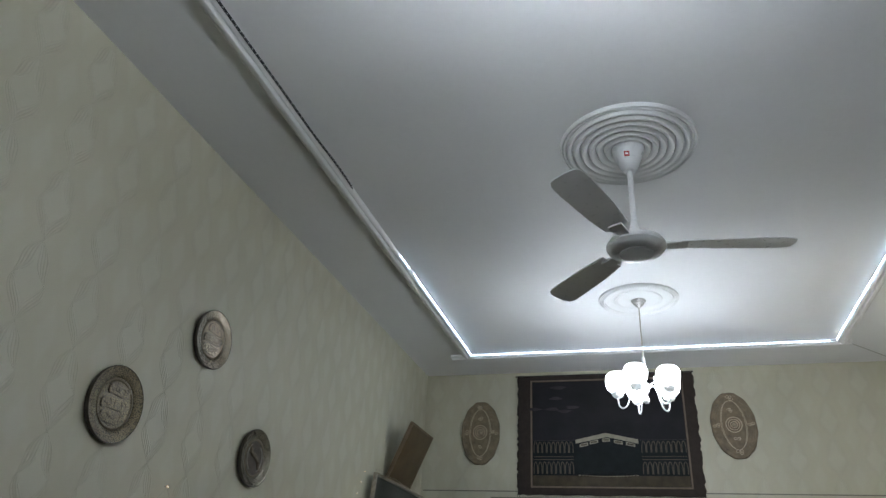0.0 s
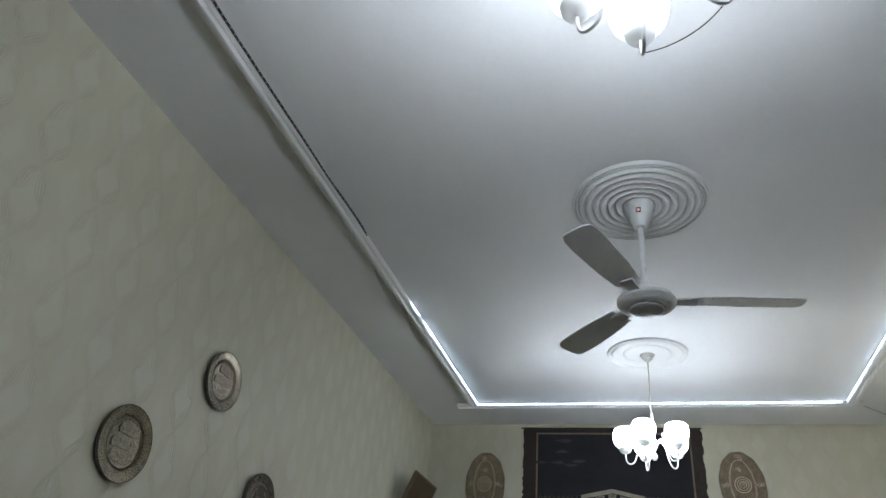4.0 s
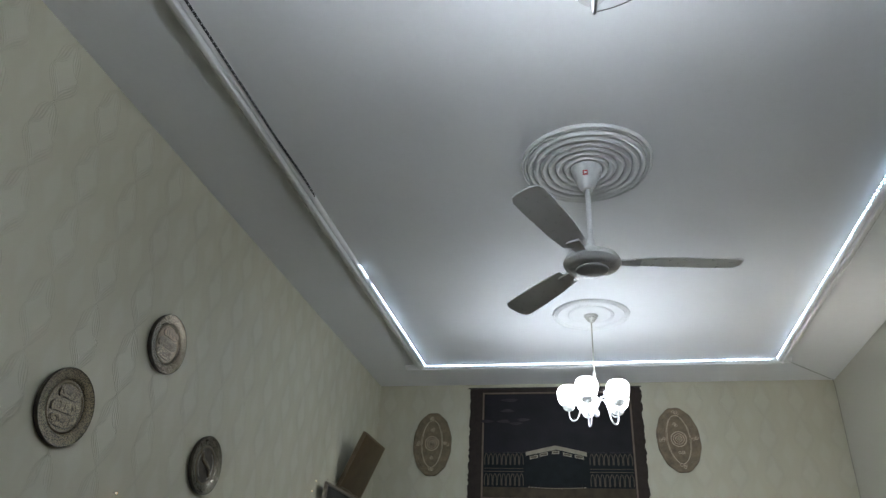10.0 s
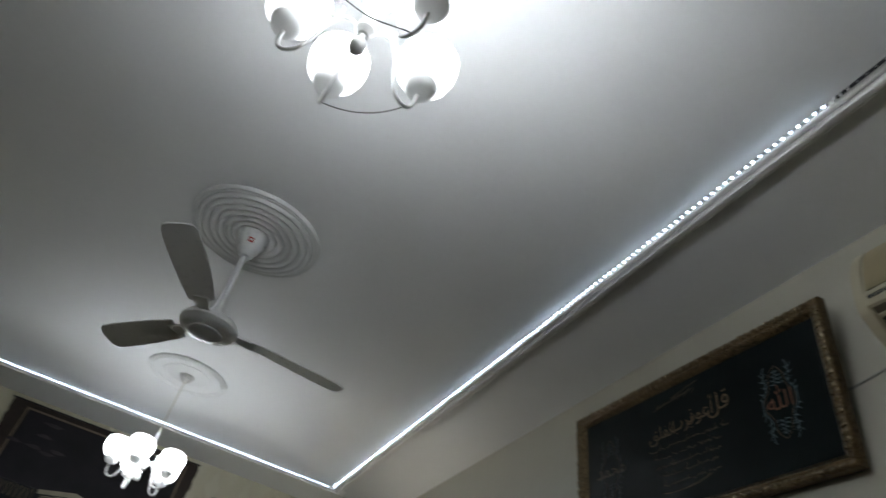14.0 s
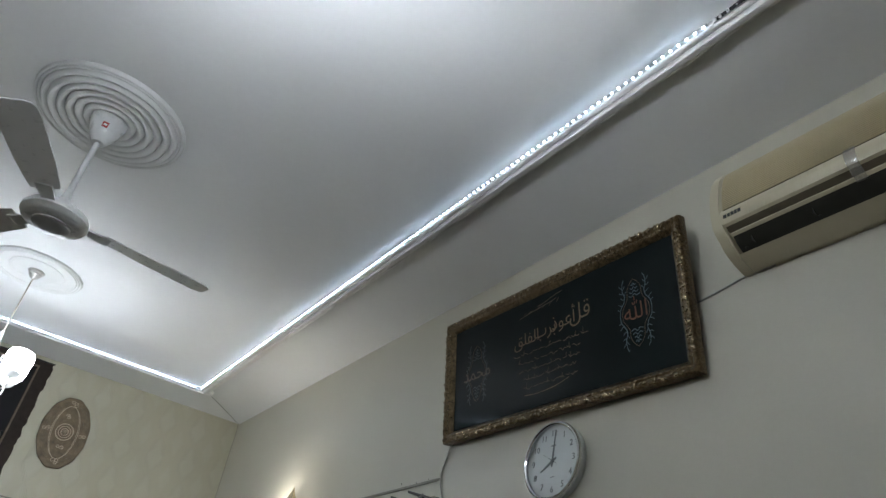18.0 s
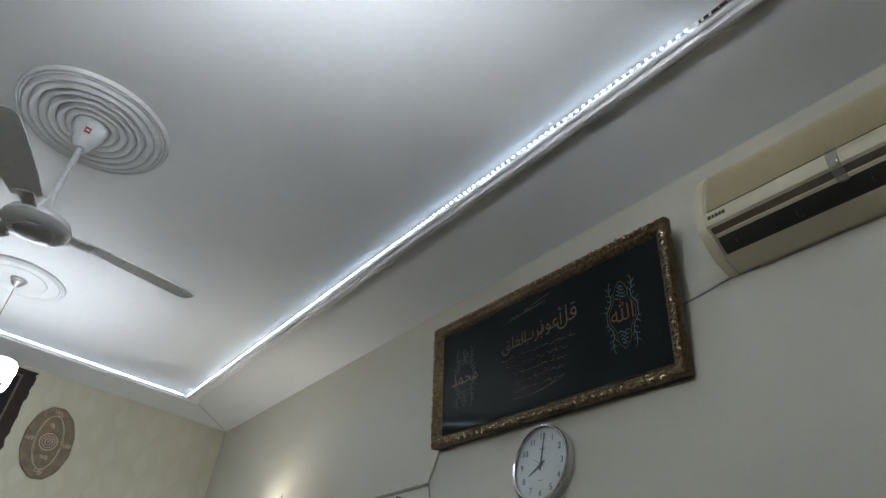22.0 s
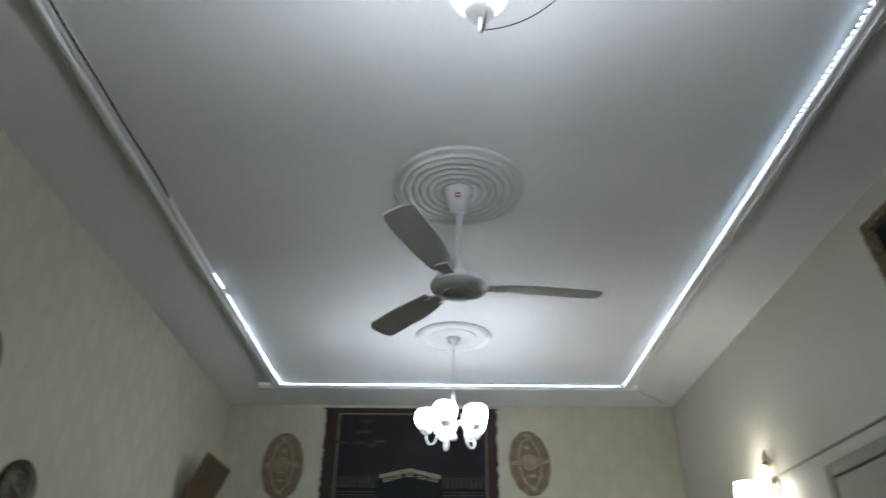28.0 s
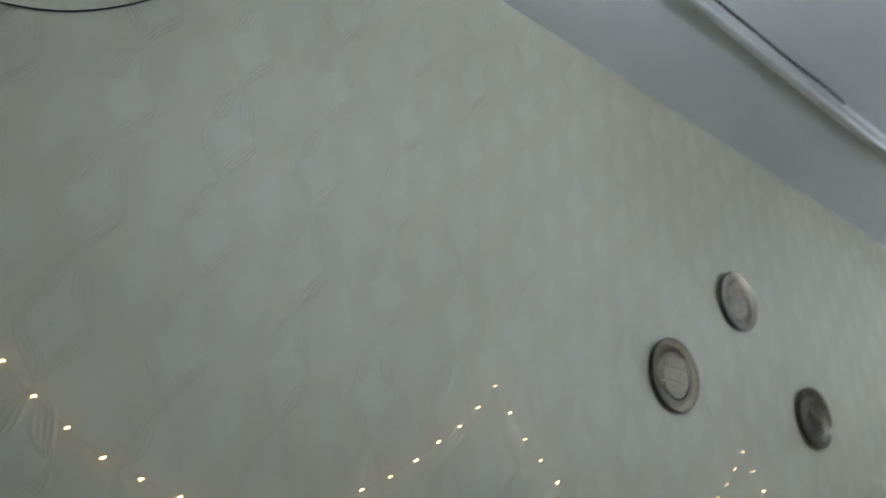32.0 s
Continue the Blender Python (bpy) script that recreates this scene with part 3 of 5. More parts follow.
# ---- ceiling fan, at rest ----
def ceiling_fan():
    root = thing("ceiling_fan", pose(FANX, FANY, H - 0.024), "white three-bladed ceiling fan under a plaster ceiling rose", "ceiling fan")
    part("canopy", lathe(B(), [(0.0, 0.02), (0.066, 0.02), (0.069, -0.006), (0.067, -0.02), (0.058, -0.05), (0.046, -0.08), (0.034, -0.105), (0.025, -0.118), (0.014, -0.12), (0.0, -0.12)], 40), FANWHITE, root, "white bell-shaped cover")
    bm = box(B(), -0.011, 0.011, -0.0015, 0.0015, -0.011, 0.011, m=pose(-0.006, -0.0585, -0.062, 18))
    badge = part("badge", bm, RED, root, "small square red sticker")
    part("mark", box(B(), -0.006, 0.006, -0.0006, 0.0006, -0.004, 0.004, m=pose(-0.006, -0.0602, -0.0625, 18)), STICKWHITE, badge)
    part("rod", lathe(B(), [(0.0, -0.1), (0.0115, -0.1), (0.0115, -0.415), (0.0, -0.415)], 20), FANWHITE, root)
    part("collar", lathe(B(), [(0.0, -0.370), (0.014, -0.370), (0.017, -0.390), (0.030, -0.425), (0.042, -0.445), (0.0, -0.446)], 32), FANWHITE, root)
    part("motor", lathe(B(), [(0.0, -0.440), (0.045, -0.441), (0.080, -0.447), (0.106, -0.460), (0.117, -0.477), (0.118, -0.489), (0.110, -0.501), (0.094, -0.510), (0.074, -0.514), (0.0, -0.514)], 56), FANWHITE, root, "rounded white motor housing")
    part("cap", lathe(B(), [(0.0, -0.513), (0.066, -0.513), (0.066, -0.518), (0.060, -0.523), (0.040, -0.527), (0.0, -0.528)], 48), GREYCAP, root, "grey round cover plate")
    for k in range(3):
        ang = 8 + 120 * k
        m = pose(0, 0, -0.478, 0, 0, ang)
        bm = B()
        prism(bm, [(0.10, -0.022), (0.20, -0.030), (0.20, 0.030), (0.10, 0.022)], -0.003, 0.003, "z")
        arm = part("bracket", bm, FANWHITE, root)
        arm.matrix_basis = m
        bm = B()
        out = [(0.17, -0.048), (0.30, -0.060), (0.50, -0.066), (0.575, -0.064), (0.598, -0.052), (0.606, -0.030), (0.606, 0.03), (0.598, 0.052), (0.575, 0.064), (0.50, 0.066), (0.30, 0.060), (0.17, 0.048)]
        prism(bm, out, 0.0, 0.0035, "z")
        bmesh.ops.subdivide_edges(bm, edges=[e for e in bm.edges if abs(e.verts[0].co.x - e.verts[1].co.x) < 0.03 and abs(e.verts[0].co.y - e.verts[1].co.y) > 0.03], cuts=1)
        blade = part("blade", bm, BLADEWHITE, arm, "long white fan blade, pitched a little")
        blade.matrix_basis = pose(0, 0, 0.003, 11, 0, 0)
    return root


ceiling_fan()


# ---- chandeliers with five upturned opal shades ----
def chandelier(x, y, label, angles, cable, opal, lining):
    root = thing("chandelier", pose(x, y, H), label, "chandelier", "chandeliers of the room")
    part("canopy", lathe(B(), [(0.0, 0.0), (0.046, 0.0), (0.046, -0.014), (0.043, -0.02), (0.036, -0.022), (0.034, -0.034), (0.028, -0.038), (0.022, -0.048), (0.010, -0.056), (0.0, -0.058)], 36), NICKEL, root, "stepped nickel ceiling cup")
    part("cord", lathe(B(), [(0.0, -0.05), (0.004, -0.05), (0.004, -0.40), (0.0, -0.40)], 10), CLEARWIRE, root)
    part("stem", lathe(B(), [(0.0, -0.39), (0.008, -0.39), (0.011, -0.41), (0.011, -0.45), (0.019, -0.465), (0.024, -0.49), (0.018, -0.515), (0.010, -0.53), (0.010, -0.575), (0.020, -0.59), (0.022, -0.605), (0.012, -0.62), (0.0, -0.622)], 28), WHITEMETAL, root, "turned satin grey metal column")
    part("ball", lathe(B(), [(0.0, -0.618), (0.007, -0.622), (0.007, -0.636), (0.013, -0.642), (0.018, -0.653), (0.018, -0.666), (0.011, -0.678), (0.0, -0.683)], 24), CUPGREY, root, "small shiny ball")
    R, cup = 0.166, -0.640
    for deg in angles:
        m = pose(0, 0, 0, 0, 0, deg)
        pts = smooth_line([(0.016, 0, -0.60), (0.035, 0, -0.572), (0.062, 0, -0.566), (0.085, 0, -0.60), (0.10, 0, -0.655), (0.118, 0, -0.694), (0.143, 0, -0.704), (0.161, 0, -0.686), (R, 0, cup)], 6)
        arm = part("arm", tube(B(), pts, 0.0043, 10), WHITEMETAL, root, "curved satin grey metal arm")
        arm.matrix_basis = m
        curl = [(0.092 + (0.030 - 0.0036 * i) * math.cos(0.55 * i + 2.4), 0, -0.545 + (0.030 - 0.0036 * i) * math.sin(0.55 * i + 2.4)) for i in range(8)]
        part("scroll", tube(B(), smooth_line(curl, 3), 0.0022, 6), WHITEMETAL, arm)
        part("cup", lathe(B(), [(0.0, cup - 0.004), (0.012, cup - 0.003), (0.027, cup + 0.004), (0.035, cup + 0.016), (0.0375, cup + 0.030), (0.0355, cup + 0.031), (0.0, cup + 0.026)], 28, pose(R, 0, 0)), CUPGREY, arm, "grey metal cup")
        z = cup + 0.034
        prof = [(0.034, z - 0.006), (0.046, z + 0.005), (0.060, z + 0.024), (0.067, z + 0.048), (0.069, z + 0.071), (0.067, z + 0.092), (0.059, z + 0.109), (0.050, z + 0.117), (0.047, z + 0.116)]
        inner = [(0.047, z + 0.1155), (0.055, z + 0.107), (0.063, z + 0.091), (0.065, z + 0.071), (0.063, z + 0.049), (0.056, z + 0.027), (0.041, z + 0.009), (0.0, z + 0.002)]
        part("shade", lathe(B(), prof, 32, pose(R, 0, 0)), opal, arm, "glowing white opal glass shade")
        part("lining", lathe(B(), inner, 32, pose(R, 0, 0)), lining, arm)
        part("clip", tube(B(), [(R + 0.033, 0.004, cup + 0.02), (R + 0.040, 0.004, cup + 0.036), (R + 0.050, 0.003, cup + 0.045)], 0.0012, 6), NICKEL, arm)
    if cable:
        for first, second, tight in ((1, 0, 0.09), (4, 3, 0.26)):
            a0, a1 = radians(angles[first]), radians(angles[second])
            p = []
            for i in range(17):
                u = i / 16
                a, reach = a0 + (a1 - a0) * u, 0.147 * (1 - tight * 4 * u * (1 - u))
                p.append((reach * math.cos(a), reach * math.sin(a), -0.702 - 0.015 * u * (1 - u)))
            part("cable", tube(B(), p, 0.0014, 6), WIREDARK, root, "thin dark cable hanging between two arms")
    return root


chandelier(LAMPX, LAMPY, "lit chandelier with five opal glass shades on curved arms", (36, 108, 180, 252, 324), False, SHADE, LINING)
chandelier(NEARX, NEARY, "lit five-arm chandelier with loose cables between its arms", (18, 97, 154, 233, 304), True, SHADENEAR, SHADENEAR)


# ---- right wall: picture, clock, air conditioner, door, lamp ----
def stroke(name, pts, radius, material, parent, y, label="", flat=0.5):
    """A raised thread line on a picture: pts as (x, z)."""
    line = smooth_line([(px, 0, pz) for px, pz in pts], 5)
    bm = tube(B(), line, radius, 6)
    for v in bm.verts:
        v.co.y = y + v.co.y * flat
    return part(name, bm, material, parent, label)


def rail(bm, w, length, wave):
    """One side of a carved frame along x, mitred at both ends; its outline runs from the outer edge (z = 0) inwards (z = w)."""
    prof = [(0.0, 0.0), (0.0, 0.026), (0.06, 0.036), (0.16, 0.041), (0.30, 0.040), (0.42, 0.032), (0.52, 0.030), (0.64, 0.032), (0.76, 0.026), (0.86, 0.020), (1.0, 0.016), (1.0, 0.0)]
    n = int(length / 0.006)
    rows = []
    for i in range(n + 1):
        u = i / n
        row = []
        for k, (f, d) in enumerate(prof):
            z = f * w
            x0, x1 = z, length - z
            x = x0 + (x1 - x0) * u
            bump = 0.0
            if 2 <= k <= 4:
                bump = 0.0045 * math.sin(x * 2 * math.pi / 0.042 + wave) * math.sin(x * 2 * math.pi / 0.019 + k) + 0.0025 * math.sin(x * 2 * math.pi / 0.013 + 2 * k)
            elif k in (6, 7):
                bump = 0.003 * max(0.0, math.sin(x * 2 * math.pi / 0.030 + wave)) + 0.001 * math.sin(x * 2 * math.pi / 0.011 + k)
            row.append(bm.verts.new((x, -(d + bump), z)))
        rows.append(row)
    for a, b in zip(rows, rows[1:]):
        for k in range(len(prof) - 1):
            bm.faces.new((a[k], a[k + 1], b[k + 1], b[k]))
        bm.faces.new((a[-1], a[0], b[0], b[-1]))
    bmesh.ops.recalc_face_normals(bm, faces=bm.faces[:])
    return bm


def arabic(codes):
    """Joined letter forms, given from right to left."""
    return "".join(chr(c) for c in codes)[::-1]


def calligraphy_picture():
    Wd, Ht = 1.345, 0.565
    root = thing("calligraphy_picture", on_right(1.886, 2.288, 0.012, 8.0, 1.2), "wide black picture with embroidered calligraphy in a carved gold frame", "picture")
    w = 0.051
    sides = [(Wd, pose(-Wd / 2, 0, 0), 0.0), (Wd, pose(Wd / 2, 0, Ht, 0, 180, 0), 1.0), (Ht, pose(-Wd / 2, 0, Ht, 0, 90, 0), 2.0), (Ht, pose(Wd / 2, 0, 0, 0, -90, 0), 3.0)]
    rng = random.Random(4)
    for length, m, ph in sides:
        r = part("frame_rail", rail(B(), w, length, ph), GOLDFRAME, root, "carved antique gold frame side", angle=70)
        r.matrix_basis = m
        bm = B()
        n = int((length - 2 * w) / 0.021)
        for i in range(n):
            x = w + (i + 0.5) * (length - 2 * w) / n
            bmesh.ops.create_icosphere(bm, subdivisions=1, radius=0.0042 + 0.001 * rng.random(), matrix=pose(x, -0.034, w * 0.60) @ Matrix.Diagonal((1.1, 0.8, 0.8, 1)))
            for e in range(3):
                bmesh.ops.create_icosphere(bm, subdivisions=1, radius=rng.uniform(0.0022, 0.0042), matrix=pose(x + rng.uniform(-0.010, 0.010), -0.040, w * rng.uniform(0.08, 0.42), 0, rng.uniform(0, 180), 0) @ Matrix.Diagonal((1.6, 0.7, 0.8, 1)))
            if i % 2:
                bmesh.ops.create_icosphere(bm, subdivisions=1, radius=0.0065, matrix=pose(x, -0.042, w * (0.18 + 0.1 * rng.random()), 0, rng.uniform(0, 180), 0) @ Matrix.Diagonal((1.7, 0.6, 0.8, 1)))
        o = part("beading", bm, GOLDLINE, r, "small gilded beads and leaves")
    part("panel", box(B(), -Wd / 2 + w - 0.003, Wd / 2 - w + 0.003, -0.013, 0.0, w - 0.003, Ht - w + 0.003), VELVET, root, "glossy black velvet panel under glass")
    part("back", box(B(), -Wd / 2 + 0.006, Wd / 2 - 0.006, 0.0, 0.008, 0.006, Ht - 0.006), DARKWOOD, root)
    y = -0.0135
    # main line of letters
    words = [
        ([0xFED7, 0xFEDE], 0.098, 0.172, 0.372),
        ([0xFE83, 0xFECB, 0xFEEE, 0xFEAB], 0.080, 0.082, 0.364),
        ([0xFE91, 0xFEAE, 0xFE8F], 0.080, -0.022, 0.356),
        ([0xFE8D, 0xFEDF, 0xFED4, 0xFEE0, 0xFED6], 0.074, -0.132, 0.346),
    ]
    for codes, size, cx, cz in words:
        o = part("calligraphy", lettering(arabic(codes), size, 0.0007, 0.0010), THREADGOLD, root, "gold thread word", flat=True)
        o.matrix_basis = pose(cx, y, cz, 0, 0, 0)
    # smaller rows below, too fine to read: uneven strokes of dull thread
    for row in range(5):
        z = 0.283 - 0.036 * row
        half = 0.215 - 0.012 * row
        x = -half + rng.uniform(0.0, 0.03)
        while x < half - 0.03:
            ln = rng.uniform(0.018, 0.05)
            pts = [(x, z + rng.uniform(-0.004, 0.008))]
            for k in range(1, 5):
                pts.append((x + ln * k / 4, z + rng.uniform(-0.006, 0.006)))
            stroke("thread", pts, rng.uniform(0.0011, 0.0018), THREADDULL, root, y)
            if rng.random() < 0.45:
                u = x + rng.uniform(0.2, 0.9) * ln
                stroke("thread", [(u, z - 0.002), (u + rng.uniform(-0.003, 0.004), z + rng.uniform(0.008, 0.012)), (u + rng.uniform(-0.004, 0.006), z + rng.uniform(0.014, 0.022))], 0.0011, THREADDULL, root, y)
            x += ln + rng.uniform(0.002, 0.014)
    stroke("thread", [(-0.17, 0.446), (-0.08, 0.458), (0.0, 0.464), (0.05, 0.472)], 0.0013, THREADDULL, root, y)
    stroke("thread", [(-0.06, 0.470), (-0.02, 0.474), (0.03, 0.486), (0.085, 0.494)], 0.0013, THREADDULL, root, y)
    for k in range(6):
        u = -0.14 + 0.036 * k + rng.uniform(-0.01, 0.01)
        stroke("thread", [(u, 0.452), (u + 0.006, 0.462), (u + 0.016, 0.458 + 0.002 * k)], 0.0010, THREADDULL, root, y)
    stroke("thread", [(-0.15, 0.112), (-0.08, 0.106), (0.02, 0.112), (0.10, 0.130)], 0.0015, THREADGOLD, root, y)
    # the two side emblems: a word inside a pointed oval of fronds
    for cx, word, tone in ((0.437, [0xFDF2], THREADBLUE), (-0.462, [0xFEE3, 0xFEA4, 0xFEE4, 0xFEAA], THREADPALE)):
        cz = 0.283
        o = part("emblem", lettering(arabic(word), 0.086, 0.0007, 0.0006), THREADORANGE if tone is THREADBLUE else THREADDULL, root, "thread word inside a frond border", flat=True)
        o.matrix_basis = pose(cx, y, cz)
        for f in (-1, 1):
            for i in range(4):
                w, h = 0.026 - 0.005 * i, 0.060 + 0.014 * i
                stroke("scrollwork", [(cx - w, cz + f * (h + 0.006)), (cx - 0.45 * w, cz + f * (h + 0.001)), (cx, cz + f * (h + 0.010)), (cx + 0.45 * w, cz + f * (h + 0.001)), (cx + w, cz + f * (h + 0.006))], 0.0014, tone, root, y, "pale thread frond")
            for s in (-1, 1):
                def q(a, b):
                    return (cx + s * a, cz + f * b)
                stroke("scrollwork", [q(0.070, 0.0), q(0.066, 0.026), q(0.050, 0.048), q(0.044, 0.070), q(0.052, 0.094), q(0.050, 0.122), q(0.042, 0.136)], 0.0016, tone, root, y)
                stroke("scrollwork", [q(0.060, 0.0), q(0.056, 0.022), q(0.042, 0.042), q(0.032, 0.062), q(0.030, 0.090), q(0.018, 0.112), q(0.0, 0.128)], 0.0011, THREADDULL, root, y)
                for a, b, c, d in ((0.066, 0.026, 0.078, 0.030), (0.058, 0.040, 0.074, 0.050), (0.046, 0.062, 0.062, 0.070), (0.050, 0.086, 0.066, 0.092), (0.052, 0.106, 0.066, 0.118), (0.047, 0.076, 0.036, 0.090), (0.052, 0.100, 0.040, 0.112)):
                    stroke("scrollwork", [q(a, b), q(0.5 * (a + c), 0.5 * (b + d) - 0.003), q(c, d)], 0.0013, tone, root, y)
    return root


calligraphy_picture()


def wall_clock():
    root = thing("wall_clock", on_right(1.861, 2.110, 0.0) @ Matrix.Scale(0.89, 4), "round silver wall clock with a white dial showing eight o'clock", "clock")
    face = pose(0, 0, 0, 90)   # turned profiles look towards -y
    part("case", lathe(B(), [(0.0, 0.0), (0.150, 0.0), (0.156, 0.006), (0.160, 0.030), (0.160, 0.040), (0.157, 0.044), (0.149, 0.040), (0.148, 0.028), (0.0, 0.027)], 72, face), CLOCKSIDE, root, "deep silver plastic case")
    part("bezel", lathe(B(), [(0.161, 0.036), (0.162, 0.042), (0.159, 0.048), (0.152, 0.050), (0.147, 0.046), (0.146, 0.036), (0.161, 0.036)], 72, face), CHROME, root, "chrome rim")
    part("dial", lathe(B(), [(0.0, 0.033), (0.147, 0.033), (0.147, 0.030), (0.0, 0.030)], 72, face), DIAL, root, "plain white dial")
    for n in range(1, 13):
        a = radians(90 - 30 * n)
        o = part("numeral", lettering(str(n), 0.036, 0.0006), NUMERAL, root, flat=True)
        o.matrix_basis = pose(0.115 * math.cos(a), -0.0336, 0.115 * math.sin(a))
    def pointer(name, deg, length, width, back, y):
        bm = prism(B(), [(-width * 0.7, -back), (width * 0.7, -back), (width, 0), (width * 0.45, length), (-width * 0.45, length), (-width, 0)], y - 0.0008, y + 0.0008, "y")
        part(name, bm, HANDGREY, root).matrix_basis = pose(0, 0, 0, 0, deg, 0)
    pointer("hour_pointer", 241, 0.078, 0.0055, 0.022, -0.036)
    pointer("minute_pointer", 6, 0.118, 0.0045, 0.026, -0.038)
    pointer("second_pointer", 300, 0.060, 0.0012, 0.030, -0.0395)
    part("pin", lathe(B(), [(0.0, 0.042), (0.005, 0.042), (0.006, 0.038), (0.006, 0.033), (0.0, 0.033)], 16, face), HANDGREY, root)
    part("print_line", box(B(), -0.014, 0.014, -0.0338, -0.0330, 0.062, 0.066), NUMERAL, root)
    part("print_line", box(B(), -0.012, 0.012, -0.0338, -0.0330, -0.066, -0.063), NUMERAL, root)
    return root


wall_clock()


def air_conditioner():
    Y1, Y0 = 1.055, 0.215
    L = Y1 - Y0
    z0 = 2.565
    root = thing("air_conditioner", on_right(Y1, z0), "old cream split air conditioner with a ribbed front and open vent", "air conditioner")
    # outline as (distance from the wall, height)
    outline = [(0.0, 0.0), (0.022, 0.0), (0.075, 0.018), (0.108, 0.040), (0.132, 0.068), (0.146, 0.080), (0.160, 0.100), (0.166, 0.140), (0.166, 0.185), (0.160, 0.235), (0.146, 0.285), (0.118, 0.330), (0.082, 0.358), (0.04, 0.368), (0.0, 0.370)]
    front = [(0.0, 0.0), (0.022, 0.0), (0.070, 0.016), (0.070, 0.050), (0.120, 0.082), (0.136, 0.086), (0.158, 0.100), (0.160, 0.135), (0.158, 0.185), (0.152, 0.235), (0.138, 0.285), (0.112, 0.326), (0.078, 0.352), (0.04, 0.363), (0.0, 0.365)]
    for name, a, b in (("end_cap", 0.0, 0.038), ("end_cap", L - 0.038, L)):
        bm = prism(B(), [(-d, z) for d, z in outline], a, b, "x")
        bmesh.ops.bevel(bm, geom=[e for e in bm.edges if abs(e.verts[0].co.x - e.verts[1].co.x) < 1e-6], offset=0.004, segments=2, affect="EDGES")
        part(name, bm, ACBODY, root, "rounded cream end panel")
    part("body", prism(B(), [(-d, z) for d, z in front], 0.038, L - 0.038, "x"), ACBODY, root, "cream plastic body")
    # smooth bar above the vent
    bar = [(0.128, 0.092), (0.150, 0.088), (0.164, 0.096), (0.171, 0.114), (0.171, 0.132), (0.165, 0.145), (0.150, 0.148)]
    part("front_bar", prism(B(), [(-d, z) for d, z in bar], 0.038, L - 0.038, "x"), ACBODY, root, "smooth cream bar across the front")
    slot = [(0.124, 0.074), (0.146, 0.080), (0.156, 0.089), (0.130, 0.090)]
    part("slot", prism(B(), [(-d, z) for d, z in slot], 0.046, L - 0.046, "x"), ACSLOT, root, "dull olive recess")
    # solid block that fills the outlet; its colour stands for the shade inside
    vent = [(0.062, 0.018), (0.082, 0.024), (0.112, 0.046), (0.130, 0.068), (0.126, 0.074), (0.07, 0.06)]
    part("vent", prism(B(), [(-d, z) for d, z in vent], 0.050, L - 0.050, "x"), ACDARK, root, "near-black block for the shade inside the air outlet")
    lip = [(0.128, 0.066), (0.138, 0.072), (0.138, 0.076), (0.126, 0.072)]
    part("louvre", prism(B(), [(-d, z) for d, z in lip], 0.048, L - 0.048, "x"), ACBODY, root, "thin open air flap")
    chin = [(0.018, -0.003), (0.076, 0.014), (0.090, 0.024), (0.084, 0.028), (0.03, 0.006)]
    part("chin", prism(B(), [(-d, z) for d, z in chin], 0.040, L - 0.040, "x"), ACBODY, root)
    # vanes share the near-black shade colour of the outlet
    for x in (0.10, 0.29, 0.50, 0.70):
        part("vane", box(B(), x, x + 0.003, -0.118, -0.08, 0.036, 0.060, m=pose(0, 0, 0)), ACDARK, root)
    part("stud", lathe(B(), [(0.004, 0), (0.004, 0.006), (0.0, 0.007)], 10, pose(0.30, -0.093, 0.032, 60)), ACDARK, root)
    part("stud", lathe(B(), [(0.004, 0), (0.004, 0.006), (0.0, 0.007)], 10, pose(0.07, -0.093, 0.032, 60)), ACDARK, root)
    # ribs of the front, from the bar to the top
    path = [Vector((0, -d, z)) for d, z in ((0.162, 0.150), (0.160, 0.185), (0.153, 0.235), (0.139, 0.285), (0.113, 0.326), (0.088, 0.347))]
    fine = smooth_line(path, 10)
    lengths = [0.0]
    for p, q in zip(fine, fine[1:]):
        lengths.append(lengths[-1] + (q - p).length)
    total, n = lengths[-1], 29
    # solid backing; its dark colour paints the shade between the ribs
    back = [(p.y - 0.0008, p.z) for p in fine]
    part("grille_backing", prism(B(), back + [(py + 0.008, pz) for py, pz in reversed(back)], 0.046, L - 0.046, "x"), GAPSHADE, root, "backing coloured dark olive as shade between the ribs")
    me = None
    for i in range(n):
        s = (i + 0.5) * total / n
        k = max(j for j in range(len(lengths)) if lengths[j] <= s)
        k = min(k, len(fine) - 2)
        p = fine[k].lerp(fine[k + 1], (s - lengths[k]) / max(1e-6, lengths[k + 1] - lengths[k]))
        d = (fine[k + 1] - fine[k]).normalized()
        if me is None:
            bm = prism(B(), [(0.004, -0.0031), (-0.002, -0.0031), (-0.0044, -0.0014), (-0.0044, 0.0008), (-0.002, 0.0025), (0.004, 0.0025)], 0.046, L - 0.046, "x")
            ob = part("slat", bm, ACGRILLE, root, "yellowed front rib")
            me = ob.data
        else:
            ob = new("slat", me)
            ob.parent = root
        ob.matrix_basis = Matrix.Translation(p) @ Matrix.Rotation(math.atan2(-d.y, d.z), 4, "X")
    # maker's mark as plain shapes
    for i, (x, wd) in enumerate(((0.050, 0.011), (0.064, 0.009), (0.0755, 0.010), (0.088, 0.009), (0.0995, 0.010))):
        part("logo_mark", box(B(), x, x + wd, -0.1725, -0.1690, 0.112, 0.124), LOGO, root)
